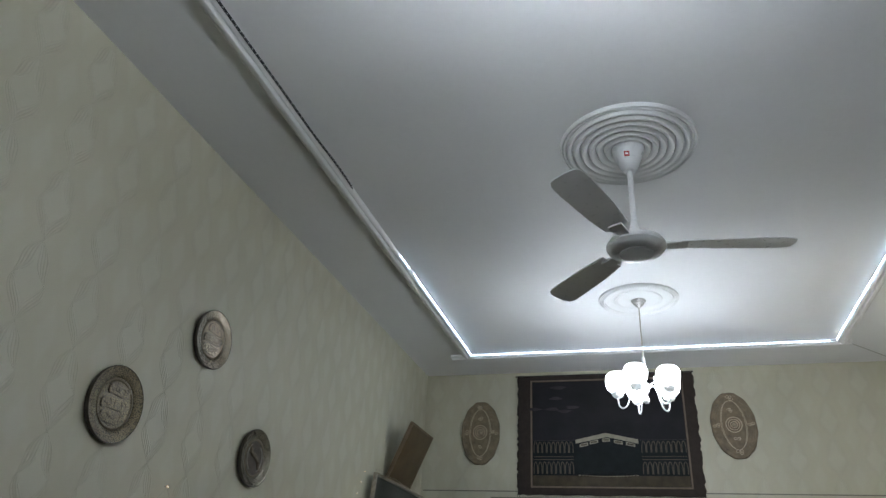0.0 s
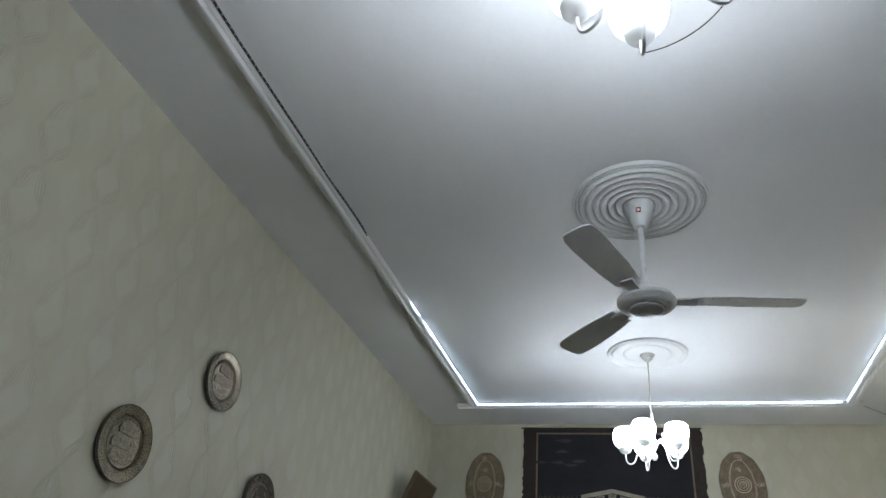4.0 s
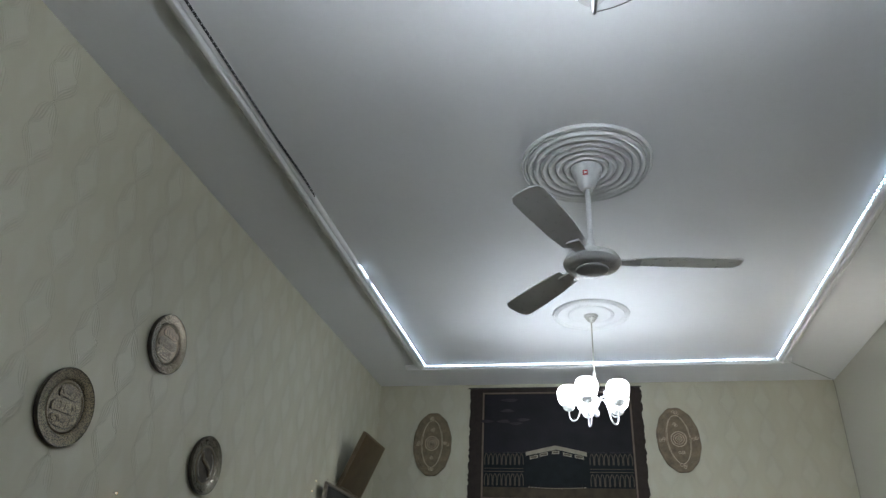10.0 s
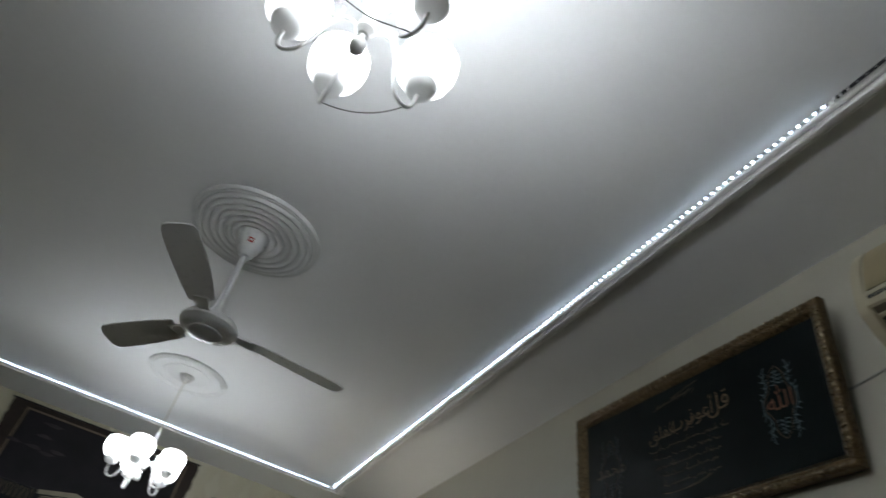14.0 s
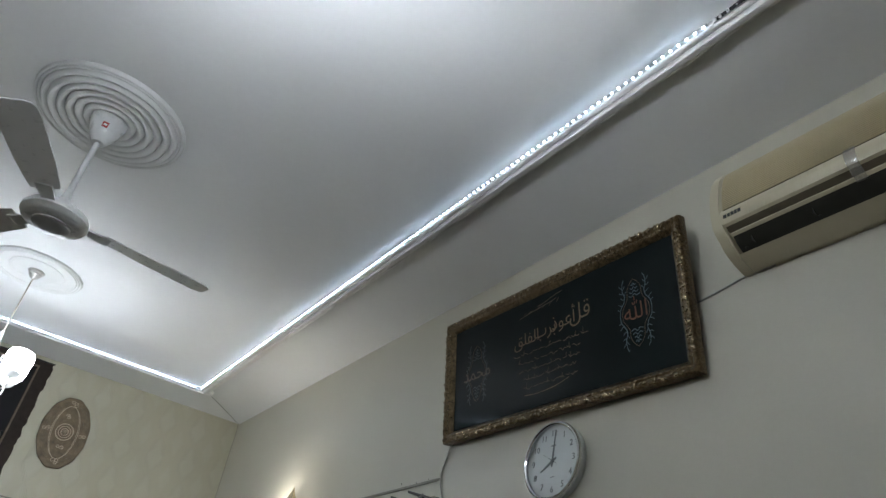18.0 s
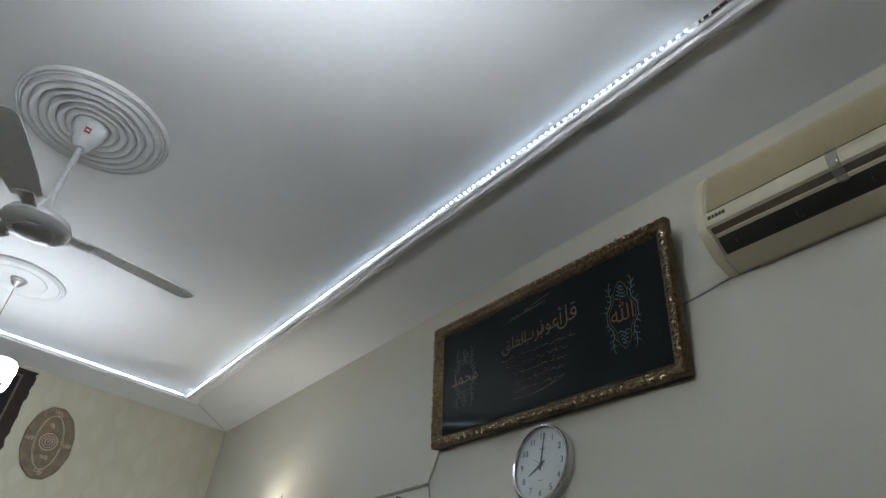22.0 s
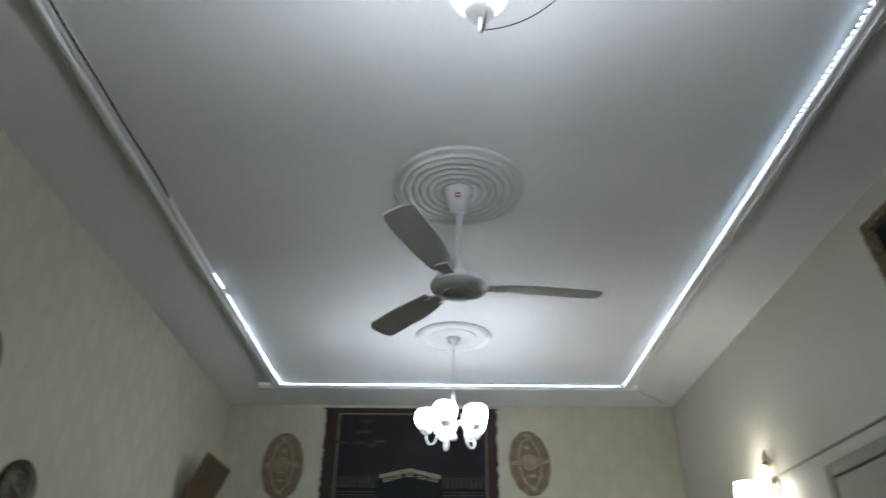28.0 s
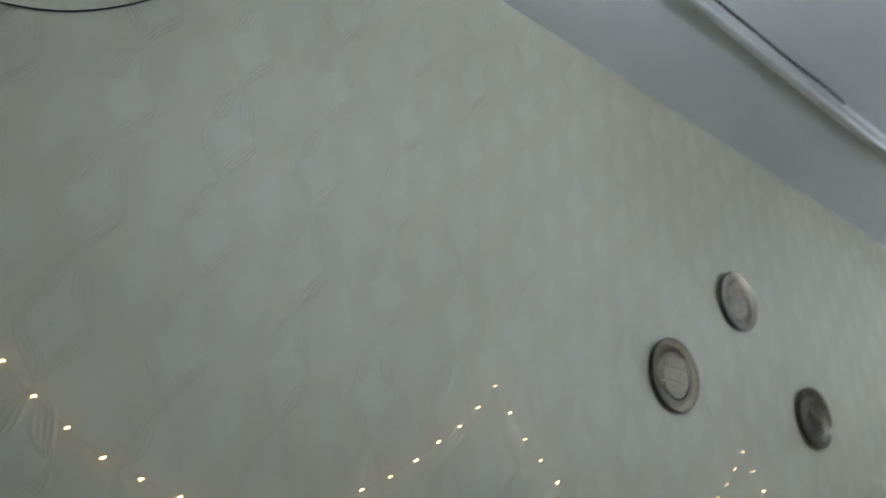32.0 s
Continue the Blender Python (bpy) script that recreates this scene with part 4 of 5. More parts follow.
    # piece of sticky tape that holds the front
    tp = [(0.150, 0.152), (0.166, 0.149), (0.1735, 0.134), (0.1740, 0.118), (0.166, 0.094), (0.146, 0.075), (0.128, 0.062), (0.128, 0.060), (0.148, 0.073), (0.169, 0.093), (0.1770, 0.118), (0.1765, 0.136), (0.168, 0.152), (0.150, 0.156)]
    part("sticky_tape", prism(B(), [(-d, z) for d, z in tp], 0.425, 0.456, "x"), TAPE, root, "crumpled clear tape over the front bar")
    return root


air_conditioner()


def cable(name, pts, r, material, label, soft=6):
    ob = part(name, tube(B(), smooth_line(pts, soft) if soft else [Vector(p) for p in pts], r, 8), material)
    return tagged(ob, label, "cable")


cable("wall_cable", [(WX - 0.004, 1.30, 2.535), (WX - 0.004, 1.15, 2.553), (WX - 0.004, 1.05, 2.568), (WX - 0.010, 0.95, 2.562)], 0.0035, WIRE, "thin grey cable on the wall beneath the air conditioner")
cable("wall_cable", [(WX - 0.006, 2.545, 2.34), (WX - 0.006, 2.560, 2.28), (WX - 0.006, 2.588, 2.215), (WX - 0.006, 2.604, 2.172)], 0.0042, PALEWIRE, "pale flat cable running from the picture down to the duct")
cable("wall_cable", [(WX - 0.004, 2.604, 2.168), (WX - 0.004, 2.590, 2.12), (WX - 0.004, 2.555, 2.05), (WX - 0.004, 2.535, 1.95), (WX - 0.004, 2.53, 1.6)], 0.0028, WIRE, "thin grey cable hanging down the wall beneath the duct")
cable("led_cable", [(MX + 0.06, MF + 0.04, H - 0.004), (MX + 0.26, MF + 0.25, H - 0.004), (WX - 0.06, FY - 0.06, H - 0.005), (WX - 0.012, FY - 0.015, H - 0.03), (WX - 0.010, FY - 0.012, H - 0.4), (WX - 0.009, FY - 0.012, 1.4)], 0.0022, WIRE, "thin grey cable from the light strip into the room corner", 5)


def bar_on(name, m, x0, x1, z0, z1, d, material, label, category):
    ob = part(name, box(B(), x0, x1, -d, 0.0, z0, z1, 0.003), material)
    ob.matrix_basis = m
    return tagged(ob, label, category, kind="structure")


bar_on("trim_duct_side", RIGHT, -4.05, -2.612, 2.157, 2.170, 0.008, DUCT, "grimy white cable duct along the wall", "cable duct")
bar_on("trim_duct_far", FAR, -WX + 0.02, WX - 0.02, 2.108, 2.117, 0.004, DUCT, "grimy white cable duct along the wall", "cable duct")
for y, z in ((2.80, 2.176), (2.702, 2.178), (2.93, 2.19)):
    ob = part("nail_hole", lathe(B(), [(0.0038, 0.0), (0.003, 0.001), (0.0, 0.0012)], 8, on_right(y, z) @ pose(0, 0, 0, 90)), WIREDARK)
    tagged(ob, "small dark nail hole above the cable duct", "nail hole")


def panelled_door(name, m, w, h, frame_w, leaves, material, label):
    """A door in its frame: x from 0 to w is the clear opening."""
    root = thing(name, m, label, "door")
    root["kind"] = "structure"
    part("door_frame", box(B(), -frame_w, 0.0, -0.013, 0.0, 0, h + frame_w, 0.004), GREYWOOD, root)
    part("door_frame", box(B(), w, w + frame_w, -0.013, 0.0, 0, h + frame_w, 0.004), GREYWOOD, root)
    part("door_frame", box(B(), 0.0, w, -0.013, 0.0, h, h + frame_w, 0.004), GREYWOOD, root)
    # added strip, coloured dark as the shade between frame and leaf
    part("gap_shade_strip", box(B(), 0.0, w, -0.003, 0.02, h - 0.0035, h - 0.001), GAPSHADE, root, "thin dark strip for the shade in the gap under the frame")
    lw = w / leaves
    for i in range(leaves):
        x0, x1 = i * lw + 0.004, (i + 1) * lw - 0.004
        leaf = part("leaf", box(B(), x0, x1, -0.007, 0.035, 0.005, h - 0.009, 0.003), material, root)
        for z0, z1 in ((0.15, 0.95), (1.08, h - 0.16)):
            part("door_panel", box(B(), x0 + 0.10, x1 - 0.10, -0.013, -0.004, z0, z1, 0.004), material, leaf)
        part("door_handle", tube(B(), smooth_line([(x1 - 0.05, -0.005, 1.02), (x1 - 0.05, -0.04, 1.02), (x1 - 0.08, -0.048, 1.02), (x1 - 0.16, -0.046, 1.02)], 5), 0.008, 8), CHROME, leaf)
    return root


panelled_door("door_1", on_right(DOOR1, 0.0), DOOR1 - DOOR0, DOORTOP, 0.062, 1, DOORPAINT, "closed beige panelled door in a grey frame")
panelled_door("door_2", on_far(-1.18, 0.0, 0.052), 1.70, 2.0, 0.06, 2, GREYWOOD, "closed grey double door beneath the wall rug")

# sheet of paper fixed to the door
ob = part("paper_sheet", box(B(), -2.925, -2.78, -0.019, -0.0145, 1.62, 2.0, 0.002), SHEET)
for v in ob.data.vertices:
    v.co.y += 0.002 * math.sin(v.co.z * 30)
ob.matrix_basis = pose(WX - 0.0, 0, 0, 0, 0, -90)
tagged(ob, "long white paper sheet hung on the beige door", "paper")


def coat_stand():
    x, y, top = 1.56, 2.29, 1.985
    root = thing("coat_stand", pose(x, y, 0), "dark wooden coat stand with long pegs and a black garment", "coat stand")
    part("pole", lathe(B(), [(0.0, 0.0), (0.02, 0.02), (0.02, top - 0.12), (0.024, top - 0.10), (0.018, top - 0.06), (0.022, top - 0.03), (0.0, top)], 20), DARKWOOD, root)
    for k in range(3):
        a = radians(90 + 120 * k)
        part("foot", tube(B(), smooth_line([(0.02 * math.cos(a), 0.02 * math.sin(a), 0.22), (0.15 * math.cos(a), 0.15 * math.sin(a), 0.14), (0.26 * math.cos(a), 0.26 * math.sin(a), 0.012)], 6), 0.014, 8), DARKWOOD, root)
    for deg, z, ln, rise in ((91, 1.972, 0.10, 0.030), (-89, 1.972, 0.15, -0.040), (90, 1.930, 0.225, 0.068), (91, 1.862, 0.22, 0.024), (-30, 1.905, 0.16, 0.020)):
        a = radians(deg)
        part("peg", tube(B(), [(0, 0, z), (0.4 * ln * math.cos(a), 0.4 * ln * math.sin(a), z + 0.4 * rise), (ln * math.cos(a), ln * math.sin(a), z + rise)], 0.0062, 8, taper=[1.2, 1.0, 0.8]), DARKWOOD, root)
    part("hook", tube(B(), smooth_line([(0.0, 0.01, 1.91), (0.01, 0.03, 1.95), (0.015, 0.02, 1.975), (0.01, 0.0, 1.965)], 6), 0.003, 6), NICKEL, root)
    rings = []
    bm = B()
    for i in range(14):
        u = i / 13
        z = 1.945 - 0.96 * u
        ring = []
        for k in range(36):
            a = 2 * math.pi * k / 36
            r = (0.040 + 0.105 * min(1, u * 3.0)) * (1 + 0.16 * math.sin(5 * a + 3 * u) + 0.07 * math.sin(11 * a + 7 * u))
            ring.append(bm.verts.new((r * math.cos(a), r * math.sin(a) * 0.75 - 0.082, z + 0.01 * math.sin(3 * a))))
        rings.append(ring)
    for p, q in zip(rings, rings[1:]):
        for k in range(36):
            bm.faces.new((p[k], p[(k + 1) % 36], q[(k + 1) % 36], q[k]))
    bm.faces.new(rings[0])
    bm.faces.new(rings[-1][::-1])
    bmesh.ops.recalc_face_normals(bm, faces=bm.faces[:])
    part("garment", bm, CLOTH, root, "black cloth garment hung over the pegs")
    m = pose(-0.094, -0.150, 1.812, 0, 0, -34)
    display = part("display", box(B(), -0.020, 0.020, -0.004, 0.030, -0.010, 0.010, 0.002), LOGO, root, "small black display with glowing blue digits")
    display.matrix_basis = m
    for k in range(3):
        part("digit", box(B(), -0.008 + 0.0055 * k, -0.004 + 0.0055 * k, -0.0052, -0.0035, -0.004, 0.004), BLUEGLOW, display)
    return root


coat_stand()


def wall_lamp():
    root = thing("wall_lamp", on_right(4.125, 2.10), "lit brass wall lamp with two warm glass shades", "wall lamp")
    part("plate", lathe(B(), [(0.0, 0.0), (0.055, 0.0), (0.055, 0.006), (0.04, 0.014), (0.015, 0.02), (0.0, 0.022)], 32, pose(0, 0, 0.02, 90)), BRASS, root, "round brass wall plate")
    part("finial", lathe(B(), [(0.0, 0.0), (0.012, 0.002), (0.024, 0.014), (0.030, 0.036), (0.026, 0.054), (0.016, 0.078), (0.008, 0.096), (0.003, 0.112), (0.0, 0.124)], 20, pose(0.0, -0.032, 0.115)), BRASS, root, "drop-shaped brass finial")
    part("spindle", tube(B(), [(0.0, -0.032, 0.12), (0.0, -0.032, -0.06)], 0.007, 10), BRASS, root)
    part("bridge", tube(B(), [(0.0, -0.01, 0.02), (0.0, -0.036, 0.02)], 0.007, 8), BRASS, root)
    for s, reach, out, drop, k, glass, look_of in ((-1, 0.118, 0.130, 0.075, 1.0, WARMSHADE, "glowing warm glass shade"), (1, 0.062, 0.105, 0.085, 0.72, DIMSHADE, "dimmer ribbed glass shade")):
        arm = part("arm", tube(B(), smooth_line([(0.0, -0.035, -0.05), (s * 0.03, -0.05, -0.10), (0.7 * s * reach, -0.75 * out, -0.065 - drop), (s * reach, -out, -drop)], 6), 0.006, 8), BRASS, root, "curved brass arm")
        part("cup", lathe(B(), [(0.0, -0.006), (0.02, 0.0), (0.026, 0.012), (0.0, 0.014)], 20, pose(s * reach, -out, -drop)), BRASS, arm)
        prof = [(0.026, 0.008), (0.050, 0.028), (0.064, 0.062), (0.062, 0.095), (0.052, 0.120), (0.060, 0.138), (0.057, 0.138), (0.048, 0.118), (0.058, 0.092), (0.060, 0.062), (0.0, 0.02)]
        part("shade", lathe(B(), [(a * k, b * k) for a, b in prof], 24, pose(s * reach, -out, -drop)), glass, arm, look_of)
    return root


wall_lamp()


# ---- far wall: rug picture and two oval plaques ----
def wall_rug():
    x0, x1, z0, z1 = -1.035, 0.375, 2.085, 3.048
    W2, Hh = x1 - x0, z1 - z0
    root = thing("wall_rug", on_far(x0, z0), "dark woven wall rug picturing a black cube shrine between arcades", "wall rug")
    rng = random.Random(9)
    bm = B()
    nx, nz = 30, 44
    grid = []
    for j in range(nz + 1):
        row = []
        el, er = rng.uniform(-0.008, 0.006), rng.uniform(-0.008, 0.008)
        for i in range(nx + 1):
            u, v = i / nx, j / nz
            x = W2 * u + (el if i == 0 else 0) + (er if i == nx else 0)
            y = -0.0055 - 0.0006 * math.sin(u * 9 + v * 3) - 0.0004 * math.sin(v * 14)
            row.append(bm.verts.new((x, y, Hh * v + (rng.uniform(-0.004, 0.004) if j in (0, nz) else 0))))
        grid.append(row)
    for j in range(nz):
        for i in range(nx):
            bm.faces.new((grid[j][i], grid[j][i + 1], grid[j + 1][i + 1], grid[j + 1][i]))
    bmesh.ops.recalc_face_normals(bm, faces=bm.faces[:])
    bmesh.ops.solidify(bm, geom=bm.faces[:], thickness=0.004)
    part("cloth", bm, RUGBORDER, root, "dark brown woven ground with frayed edges")

    def flat(name, poly, material, lift, label="", parent=None):
        return part(name, prism(B(), [(x - x0, z - z0) for x, z in poly], -0.0155 - lift, -0.0105, "y"), material, parent or root, label, flat=True)

    def rect(name, a, b, c, d, material, lift, label="", parent=None):
        return flat(name, [(a, c), (b, c), (b, d), (a, d)], material, lift, label, parent)

    L0, L1, Z0, Z1 = -0.928, 0.290, 2.140, 3.005
    rect("border_line", L0, L1, Z0, Z0 + 0.012, RUGLINE, 0.001, "thin beige woven line")
    rect("border_line", L0, L1, Z1 - 0.012, Z1, RUGLINE, 0.001)
    rect("border_line", L0, L0 + 0.013, Z0 + 0.012, Z1 - 0.012, RUGLINE, 0.001)
    rect("border_line", L1 - 0.013, L1, Z0 + 0.012, Z1 - 0.012, RUGLINE, 0.001)
    rect("sky", L0 + 0.018, L1 - 0.018, 2.505, Z1 - 0.018, RUGSKY, 0.0, "dark navy sky")
    rect("arcade_ground", L0 + 0.018, L1 - 0.018, 2.235, 2.503, RUGBLACK, 0.0)
    rect("court", L0 + 0.018, L1 - 0.018, Z0 + 0.016, 2.233, RUGBROWN, 0.0, "brown courtyard")
    for k in range(7):
        cx, cz = rng.uniform(-0.9, -0.5), rng.uniform(2.72, 2.95)
        flat("cloud", [(cx + 0.05 * math.cos(a) * (1 + 0.3 * math.sin(3 * a + k)), cz + 0.013 * math.sin(a)) for a in [2 * math.pi * i / 14 for i in range(14)]], RUGCLOUD, 0.001 + 0.0007 * k)
    # two storeys of arches on both sides
    for a, b in ((-0.905, -0.585), (-0.065, 0.268)):
        n = 9
        for zb, zt in ((2.408, 2.495), (2.245, 2.338)):
            for i in range(n):
                x = a + (b - a) * (i + 0.5) / n
                w = (b - a) / n * 0.40
                pts = [(-w, zb), (-w * 0.95, zb + (zt - zb) * 0.62), (-w * 0.5, zb + (zt - zb) * 0.9), (0, zt), (w * 0.5, zb + (zt - zb) * 0.9), (w * 0.95, zb + (zt - zb) * 0.62), (w, zb)]
                line = [(x - x0 + px, -0.0160, pz - z0) for px, pz in pts]
                part("arch", tube(B(), line, 0.0034, 5), RUGARCH, root)
        for i in range(2 * n):
            x = a + (b - a) * (i + 0.5) / (2 * n)
            rect("dash", x - 0.006, x + 0.006, 2.374, 2.380, RUGARCH, 0.001)
        rect("cornice", a, b, 2.352, 2.357, RUGARCH, 0.0005)
    # the cube in the middle
    k = flat("cube", [(-0.566, 2.262), (-0.45, 2.245), (-0.324, 2.240), (-0.20, 2.245), (-0.083, 2.262), (-0.085, 2.490), (-0.330, 2.540), (-0.565, 2.490)], RUGBLACK, 0.003, "black woven cube")
    for (ax, az), (bx, bz) in (((-0.567, 2.508), (-0.330, 2.560)), ((-0.330, 2.560), (-0.083, 2.508))):
        flat("roof_band", [(ax, az - 0.030), (bx, bz - 0.034), (bx, bz), (ax, az)], RUGCREAM, 0.005, "cream band along the top", k)
    for x, z, w, sl in ((-0.502, 2.468, 0.033, 0.22), (-0.423, 2.489, 0.033, 0.22), (-0.328, 2.505, 0.029, 0.0), (-0.236, 2.487, 0.033, -0.22), (-0.143, 2.469, 0.035, -0.22)):
        quad = [(-w, -w * sl - 0.012), (w, w * sl - 0.012), (w, w * sl + 0.012), (-w, -w * sl + 0.012)]
        o = flat("band_panel", [(x + a, z + b) for a, b in quad], RUGCREAM, 0.006, "", k)
        flat("panel_field", [(x + 0.78 * a, z + 0.5 * b) for a, b in quad], RUGARCH, 0.0075, "", k)
    for i in range(18):
        t = (i + 0.5) / 18
        x = -0.555 + 0.46 * t
        z = 2.241 - 0.010 * math.sin(math.pi * t)
        rect("dash", x - 0.008, x + 0.008, z - 0.006, z - 0.001, RUGCREAM, 0.004)
    # fringe at the bottom, one part as threads
    bm = B()
    for i in range(150):
        x = W2 * (i + 0.5) / 150
        tube(bm, [(x, -0.014, 0.004), (x + rng.uniform(-0.004, 0.004), -0.016, -0.02), (x + rng.uniform(-0.008, 0.008), -0.015, -0.045)], 0.0012, 4)
    f = part("fringe", bm, RUGBORDER, root, "short dark fringe")
    f["kind"] = "stuff"
    part("hanging_rod", tube(B(), [(-0.02, -0.010, Hh - 0.004), (W2 + 0.005, -0.010, Hh - 0.004)], 0.006, 8), DARKWOOD, root)
    return root


wall_rug()


def oval_plaque(x, z, rx, rz, spin, seed, ground, pale, label):
    root = thing("oval_plaque", on_far(x, z, 0.004, 0, spin), label, "wall plaque", "oval wall plaques")
    rng = random.Random(seed)

    def dome(f):
        return 0.011 + 0.009 * (1 - f)

    # the disc: bands of beads run round it, with a faceted outline
    bm = B()
    seg, nr = 120, 44
    rows = []
    for i in range(nr + 1):
        f = i / nr
        row = []
        for k in range(seg):
            a = 2 * math.pi * k / seg
            r = f * (1 - 0.020 * (0.5 + 0.5 * math.cos(12 * a)) * f)
            h = dome(f) + 0.0013 * math.sin(f * 84) + 0.0012 * math.sin(30 * a + 40 * f) * (0.3 + f) + rng.uniform(-0.0007, 0.0007)
            if f > 0.93:
                h += 0.0025
            if i == nr:
                h = 0.0
            row.append(bm.verts.new((rx * r * math.cos(a), -h, rz * r * math.sin(a))))
        rows.append(row)
    for p, q in zip(rows, rows[1:]):
        for k in range(seg):
            bm.faces.new((p[k], p[(k + 1) % seg], q[(k + 1) % seg], q[k]))
    bmesh.ops.remove_doubles(bm, verts=rows[0], dist=1e-5)
    bmesh.ops.recalc_face_normals(bm, faces=bm.faces[:])
    part("disc", bm, ground, root, "beaded oval disc", angle=80)

    def line(name, pts, radius, label="", thread=None):
        path = []
        for px, pz in pts:
            f = min(1.0, math.hypot(px / rx, pz / rz))
            path.append((px, -dome(f) - 0.0008, pz))
        return part(name, tube(B(), path, radius, 5), thread or pale, root, label)

    face = pose(0, 0, 0, 90)
    k = rx / 0.166
    part("ring", lathe(B(), [(0.058 * k, 0.017), (0.061 * k, 0.022), (0.057 * k, 0.0235), (0.053 * k, 0.018)], 48, face), pale, root, "pale beaded ring")
    part("ring", lathe(B(), [(0.041 * k, 0.019), (0.043 * k, 0.0235), (0.040 * k, 0.0245), (0.037 * k, 0.019)], 40, face), pale, root)
    part("ring", lathe(B(), [(0.025 * k, 0.019), (0.027 * k, 0.025), (0.023 * k, 0.026), (0.021 * k, 0.019)], 32, face), pale, root)
    part("boss", lathe(B(), [(0.0, 0.034), (0.008, 0.032), (0.014, 0.028), (0.016, 0.022), (0.016, 0.016)], 28, face), BEAD, root, "pearly round boss")
    # pointed oval round the boss, then bead rows that follow the rim
    for s in (-1, 1):
        for w in (0.50, 0.55):
            line("pointed_arc", [(s * w * rx * math.cos(t), 0.66 * rz * math.sin(t) * (1 + 0.10 * abs(math.sin(t)))) for t in [-1.5708 + 3.1416 * i / 24 for i in range(25)]], 0.0020, "raised pointed oval")
    for f in (0.70, 0.80, 0.885):
        line("bead_row", [(f * rx * math.cos(t), f * rz * math.sin(t)) for t in [2 * math.pi * i / 64 for i in range(65)]], 0.0016, "", ground)
    # small knots of thread at the four ends and inside the points
    for cx, cz, size in ((0.0, 0.80 * rz, 0.036), (0.0, -0.80 * rz, 0.036), (0.72 * rx, 0.0, 0.032), (-0.72 * rx, 0.0, 0.032), (0.0, 0.42 * rz, 0.030), (0.0, -0.42 * rz, 0.030)):
        for e in range(3):
            pts, px, pz = [], cx + rng.uniform(-0.6, 0.6) * size, cz + rng.uniform(-0.4, 0.4) * size
            turn = rng.uniform(0, 6.28)
            for i in range(9):
                pts.append((px + size * 0.42 * math.cos(turn + 0.75 * i) * (0.5 + 0.08 * i), pz + size * 0.30 * math.sin(turn + 0.75 * i)))
            line("knot", pts, 0.0023)
    return root


oval_plaque(-1.349, 2.574, 0.166, 0.266, 0, 3, STRAW, STRAWLIGHT, "brown oval beaded plaque with a round boss, beside the rug")
oval_plaque(0.628, 2.612, 0.166, 0.258, -5, 5, STRAWRED, STRAWPINK, "paler brown oval plaque with a pearly boss, hung askew")


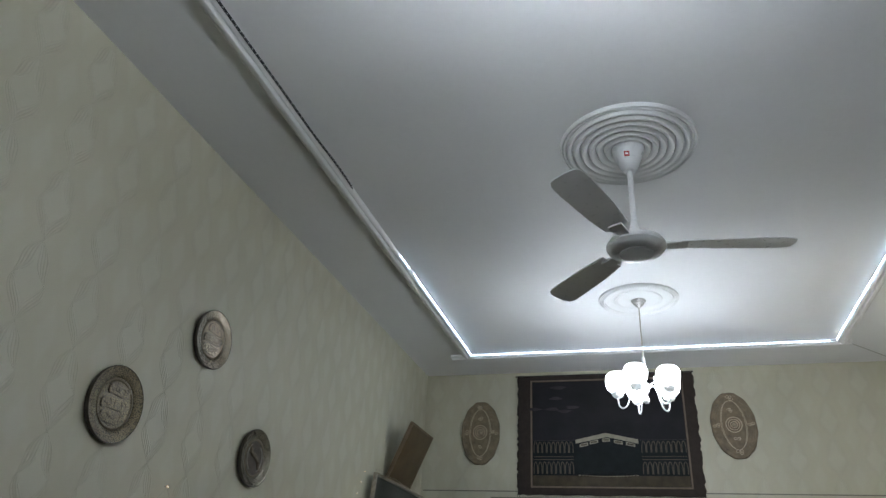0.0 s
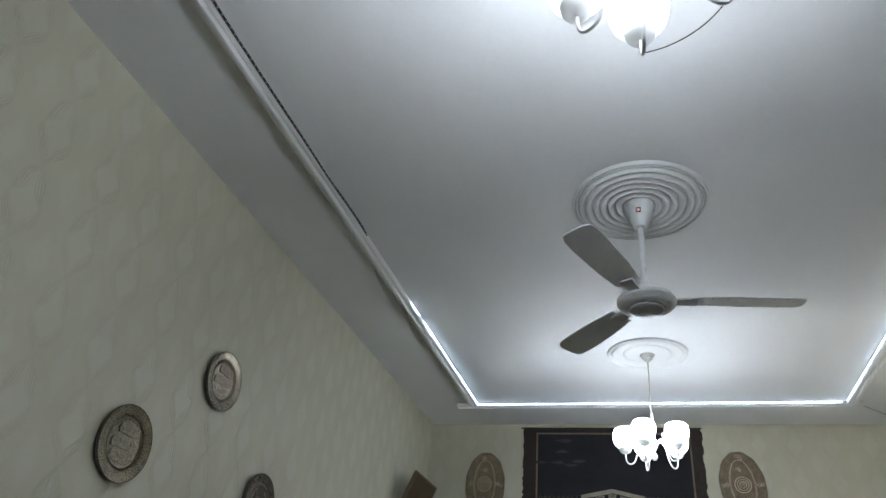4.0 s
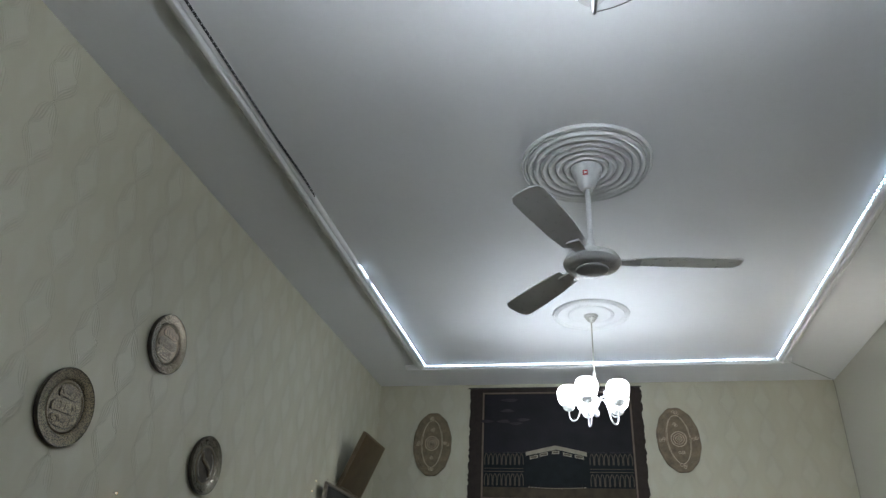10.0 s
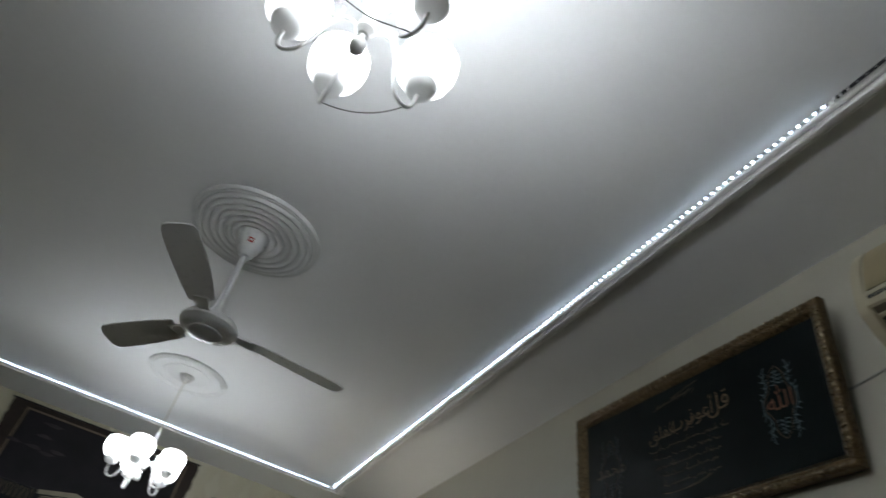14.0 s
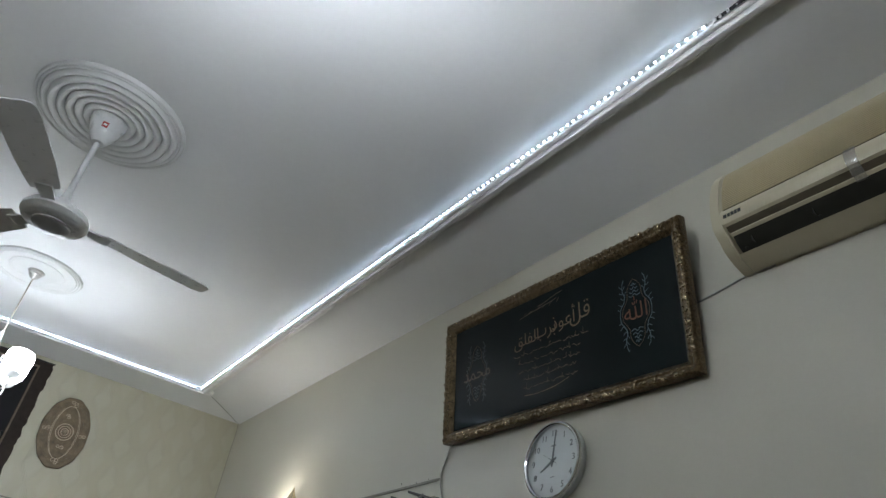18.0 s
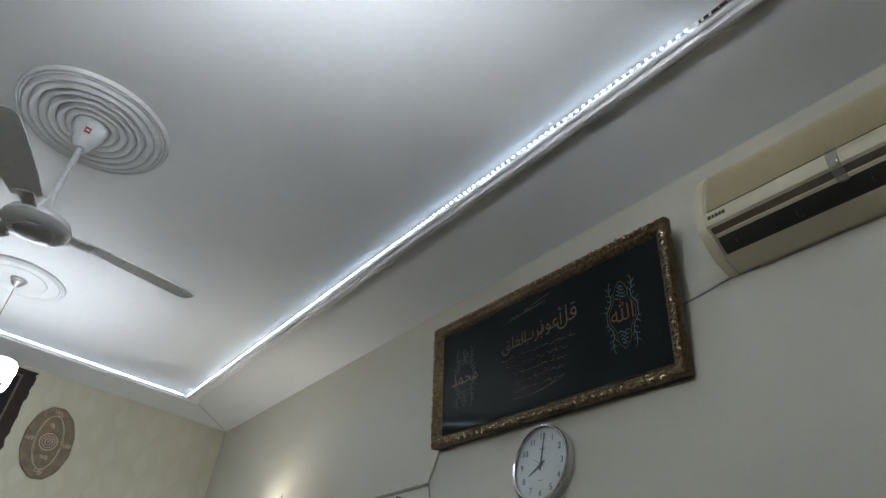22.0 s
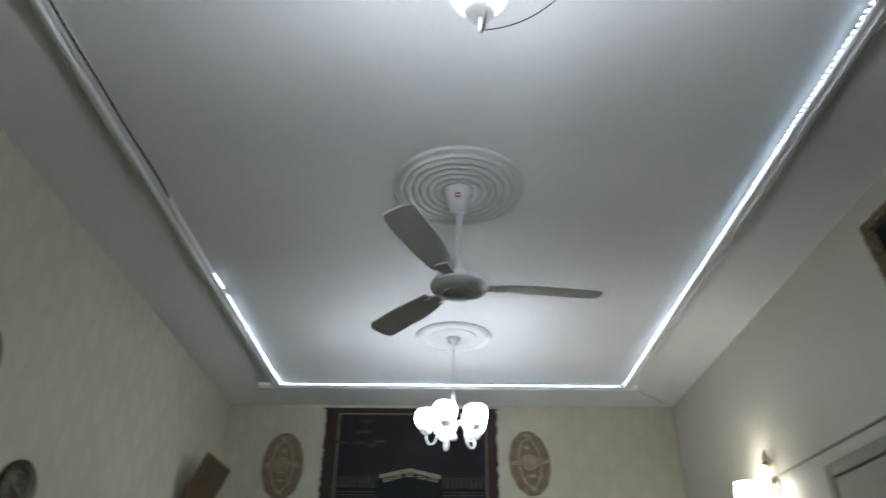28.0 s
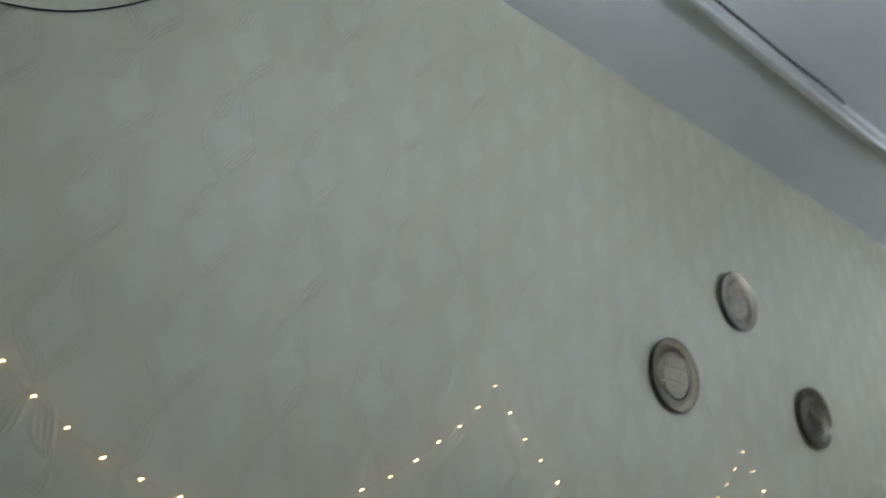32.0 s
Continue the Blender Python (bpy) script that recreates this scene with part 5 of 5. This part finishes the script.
# ---- left wall: plates, leaning board, dark frame, fairy lights ----
def metal_plate(y, z, r, spin, style, label):
    root = thing("metal_plate", on_left(y, z, 0.003, 1.0) @ Matrix.Diagonal((1, 0.72, 1, 1)), label, "wall plate", "metal plates on the wall")
    face = pose(0, 0, 0, 90)
    rim = (ENGRAVED, DULLPEWTER, GUNMETAL)[style]
    part("rim", lathe(B(), [(r * 0.68, 0.019), (r * 0.73, 0.0235), (r * 0.84, 0.0265), (r * 0.95, 0.0285), (r * 0.978, 0.0305)], 72, face), rim, root, "wide engraved metal rim" if style == 0 else "smooth dull metal rim")
    part("edge", lathe(B(), [(r * 0.974, 0.029), (r * 0.982, 0.032), (r * 0.995, 0.032), (r * 1.003, 0.029), (r * 0.99, 0.012), (r * 0.96, 0.0), (r * 0.68, 0.0), (r * 0.68, 0.012), (r * 0.974, 0.026)], 72, face), PEWTERDARK, root, "dark tarnished outer edge")
    part("groove", lathe(B(), [(r * 0.58, 0.014), (r * 0.60, 0.0185), (r * 0.63, 0.020), (r * 0.66, 0.0185), (r * 0.69, 0.014)], 72, face), BRONZE, root, "smooth bronze ring")
    part("well", lathe(B(), [(0.0, 0.0165), (r * 0.3, 0.0165), (r * 0.52, 0.015), (r * 0.60, 0.017), (r * 0.60, 0.001), (0.0, 0.0)], 64, face), (ENGRAVED, COPPER, PEWTERDARK)[style], root, "sunken middle")
    if style < 2:
        rng = random.Random(31 + style)
        for i in range(3):
            zz, slip = (i - 1) * r * 0.345, (i - 1) * r * 0.12
            w = r * (0.50 if i == 1 else 0.40)
            hh = r * 0.150
            pts = []
            for k in range(48):
                a = 2 * math.pi * k / 48
                u = math.cos(a)
                wave = -0.045 * r * math.sin(3.0 * u)
                pts.append((slip + w * math.copysign(abs(u) ** 0.75, u), zz + wave + hh * math.copysign(abs(math.sin(a)) ** 0.55, math.sin(a))))
            rimmed = [(slip + (px - slip) * 1.05, zz + (pz - zz) * 1.11) for px, pz in pts]
            part("outline", prism(B(), rimmed, -0.0180, -0.0145, "y"), PEWTERDARK, root, "dark engraved outline").matrix_basis = pose(0, 0, 0, 0, spin, 0)
            o = part("cartouche", prism(B(), pts, -0.0205, -0.015, "y"), ENGRAVED if style == 0 else (PEWTERBRIGHT, DULLPEWTER, COPPER)[i], root, "raised engraved band of script")
            o.matrix_basis = pose(0, 0, 0, 0, spin, 0)
            for e in range(5):
                x = -w * 0.72 + 1.44 * w * e / 4
                zc = zz - 0.045 * r * math.sin(3.0 * x / w)
                curl = [(slip + x + rng.uniform(-0.008, 0.008), -0.0207, zc + hh * f) for f in (-0.55, rng.uniform(-0.3, 0.0), rng.uniform(0.0, 0.3), 0.55)]
                part("engraving", tube(B(), smooth_line(curl, 4), 0.0012, 5), PEWTERDARK, o)
    else:
        line = smooth_line([(-r * 0.56, -0.018, r * 0.36), (-r * 0.36, -0.021, r * 0.34), (-r * 0.26, -0.022, r * 0.14), (r * 0.02, -0.022, r * 0.04), (r * 0.24, -0.022, -r * 0.10), (r * 0.30, -0.021, -r * 0.28), (r * 0.56, -0.018, -r * 0.38)], 8)
        o = part("crest", tube(B(), line, 0.0080, 8, taper=[0.6 + 0.7 * math.sin(math.pi * i / (len(line) - 1)) for i in range(len(line))]), PEWTERBRIGHT, root, "bright winding relief")
        o.matrix_basis = pose(0, 0, 0, 0, spin, 0)
        for s in (-1, 1):
            arc = [(s * r * 0.5 * math.cos(t), -0.018, r * 0.5 * math.sin(t)) for t in [(-1.0 + 2.0 * i / 14) for i in range(15)]]
            part("ridge", tube(B(), arc, 0.003, 6), PEWTER, root).matrix_basis = pose(0, 0, 0, 0, spin, 0)
    return root


metal_plate(2.035, 1.823, 0.137, -12, 0, "large engraved pewter plate with a script medallion")
metal_plate(2.515, 2.244, 0.131, -10, 1, "bright pewter plate with a coppery engraved middle")
metal_plate(3.030, 1.834, 0.134, 0, 2, "dark tarnished metal plate with a winding crest")


def leaning_board():
    w, h = 0.50, 0.43
    root = thing("leaning_board", on_left(5.050, 2.060, 0.012, 23.0), "brown wooden board hung on the wall, leaning forward", "board")
    part("board", box(B(), -w / 2 + 0.012, w / 2 - 0.012, -0.022, -0.004, 0.012, h - 0.012, 0.002), WOODBOARD, root)
    for name, a, b, c, d in (("edge", -w / 2, w / 2, 0.0, 0.012), ("edge", -w / 2, w / 2, h - 0.012, h), ("edge", -w / 2, -w / 2 + 0.012, 0.012, h - 0.012), ("edge", w / 2 - 0.012, w / 2, 0.012, h - 0.012)):
        part(name, box(B(), a, b, -0.028, 0.0, c, d, 0.002), WOODEDGE, root, "paler worn wooden edge")
    part("string", tube(B(), [(-0.12, 0.001, h - 0.06), (0.0, 0.10, h + 0.02), (0.12, 0.001, h - 0.06)], 0.0012, 5), WIRE, root)
    return root


leaning_board()


def dark_frame():
    w, h = 1.10, 0.60
    root = thing("framed_glass", on_left(5.035, 1.440, 0.012, 4.0), "dark glass picture in a slim beaded silver frame", "picture")
    part("glass", box(B(), -w / 2 + 0.02, w / 2 - 0.02, -0.014, -0.002, 0.02, h - 0.02), DARKGLASS, root)
    for a, b, c, d in ((-w / 2, w / 2, 0, 0.02), (-w / 2, w / 2, h - 0.02, h), (-w / 2, -w / 2 + 0.02, 0.02, h - 0.02), (w / 2 - 0.02, w / 2, 0.02, h - 0.02)):
        part("frame_rail", box(B(), a, b, -0.026, 0.0, c, d, 0.004), PEWTER, root)
    bead = bpy.data.meshes.new("bead")
    bm = B()
    bmesh.ops.create_icosphere(bm, subdivisions=1, radius=0.0045)
    bm.to_mesh(bead)
    bm.free()
    bead.materials.append(BEAD)
    n = 44
    for k in range(n):
        shared("bead", bead, root, pose(-w / 2 + (k + 0.5) * w / n, -0.028, h - 0.008 + 0.004 * math.sin(k * 1.9)))
    return root


dark_frame()


def fairy_lights():
    root = thing("fairy_light_string", pose(-WX + 0.012, 0, 0), "string of small warm fairy lights draped in swags along the wall", "fairy lights")
    peaks = [(-0.66, 1.55), (-0.175, 1.535), (1.178, 1.608), (2.434, 1.602), (3.68, 1.60), (4.44, 2.060)]
    bulb = bpy.data.meshes.new("bulb")
    bm = B()
    bmesh.ops.create_icosphere(bm, subdivisions=1, radius=0.0030)
    bm.to_mesh(bulb)
    bm.free()
    bulb.materials.append(FAIRY)
    dull = bulb.copy()
    dull.materials[0] = BEAD
    rng = random.Random(12)
    for (a, za), (b, zb) in zip(peaks, peaks[1:]):
        deep = 0.37 * min(1.0, (b - a) / 1.25)

        def at(u):
            return Vector((0.0, a + (b - a) * u, za + (zb - za) * u - deep * (1 - (2 * u - 1) ** 2)))
        pts = [at(i / 40) for i in range(41)]
        part("wire", tube(B(), pts, 0.0005, 5), CLEARWIRE, root)
        run = [0.0]
        for p, q in zip(pts, pts[1:]):
            run.append(run[-1] + (q - p).length)
        s = 0.0
        while s < run[-1] - 0.02:
            k = max(j for j in range(len(run)) if run[j] <= s)
            k = min(k, 39)
            p = pts[k].lerp(pts[k + 1], (s - run[k]) / max(1e-6, run[k + 1] - run[k]))
            shared("bulb", bulb, root, pose(0.004, p.y, p.z + rng.uniform(-0.004, 0.004)))
            s += 0.088
        part("nail", tube(B(), [(-0.012, a, za + 0.003), (0.006, a, za + 0.003)], 0.0018, 6), NICKEL, root)
    # bulbs that end on top of the dark frame
    for k in range(9):
        shared("unlit_bulb", dull, root, pose(0.055 + 0.004 * math.sin(k * 2.1), 4.50 + 0.095 * k, 2.052 + 0.008 * math.sin(k * 1.7)))
    part("wire", tube(B(), [Vector((0.055, 4.44 + 0.1 * k, 2.054 + 0.006 * math.sin(k * 1.7))) for k in range(10)], 0.0007, 5), CLEARWIRE, root)
    return root


fairy_lights()
cable("hanging_cable", [(-WX + 0.006, -0.62, 2.18), (-WX + 0.006, -0.45, 2.145), (-WX + 0.006, -0.30, 2.164), (-WX + 0.006, -0.14, 2.229), (-WX + 0.006, 0.02, 2.377), (-WX + 0.006, 0.10, 2.55), (-WX + 0.006, 0.13, 2.8), (-WX + 0.006, 0.135, H - 0.004), (-WX + 0.2, 0.14, H - 0.005), (-MX - 0.06, 0.15, H - 0.006)], 0.0024, WIREDARK, "dark cable hanging slack down the papered wall", 6)
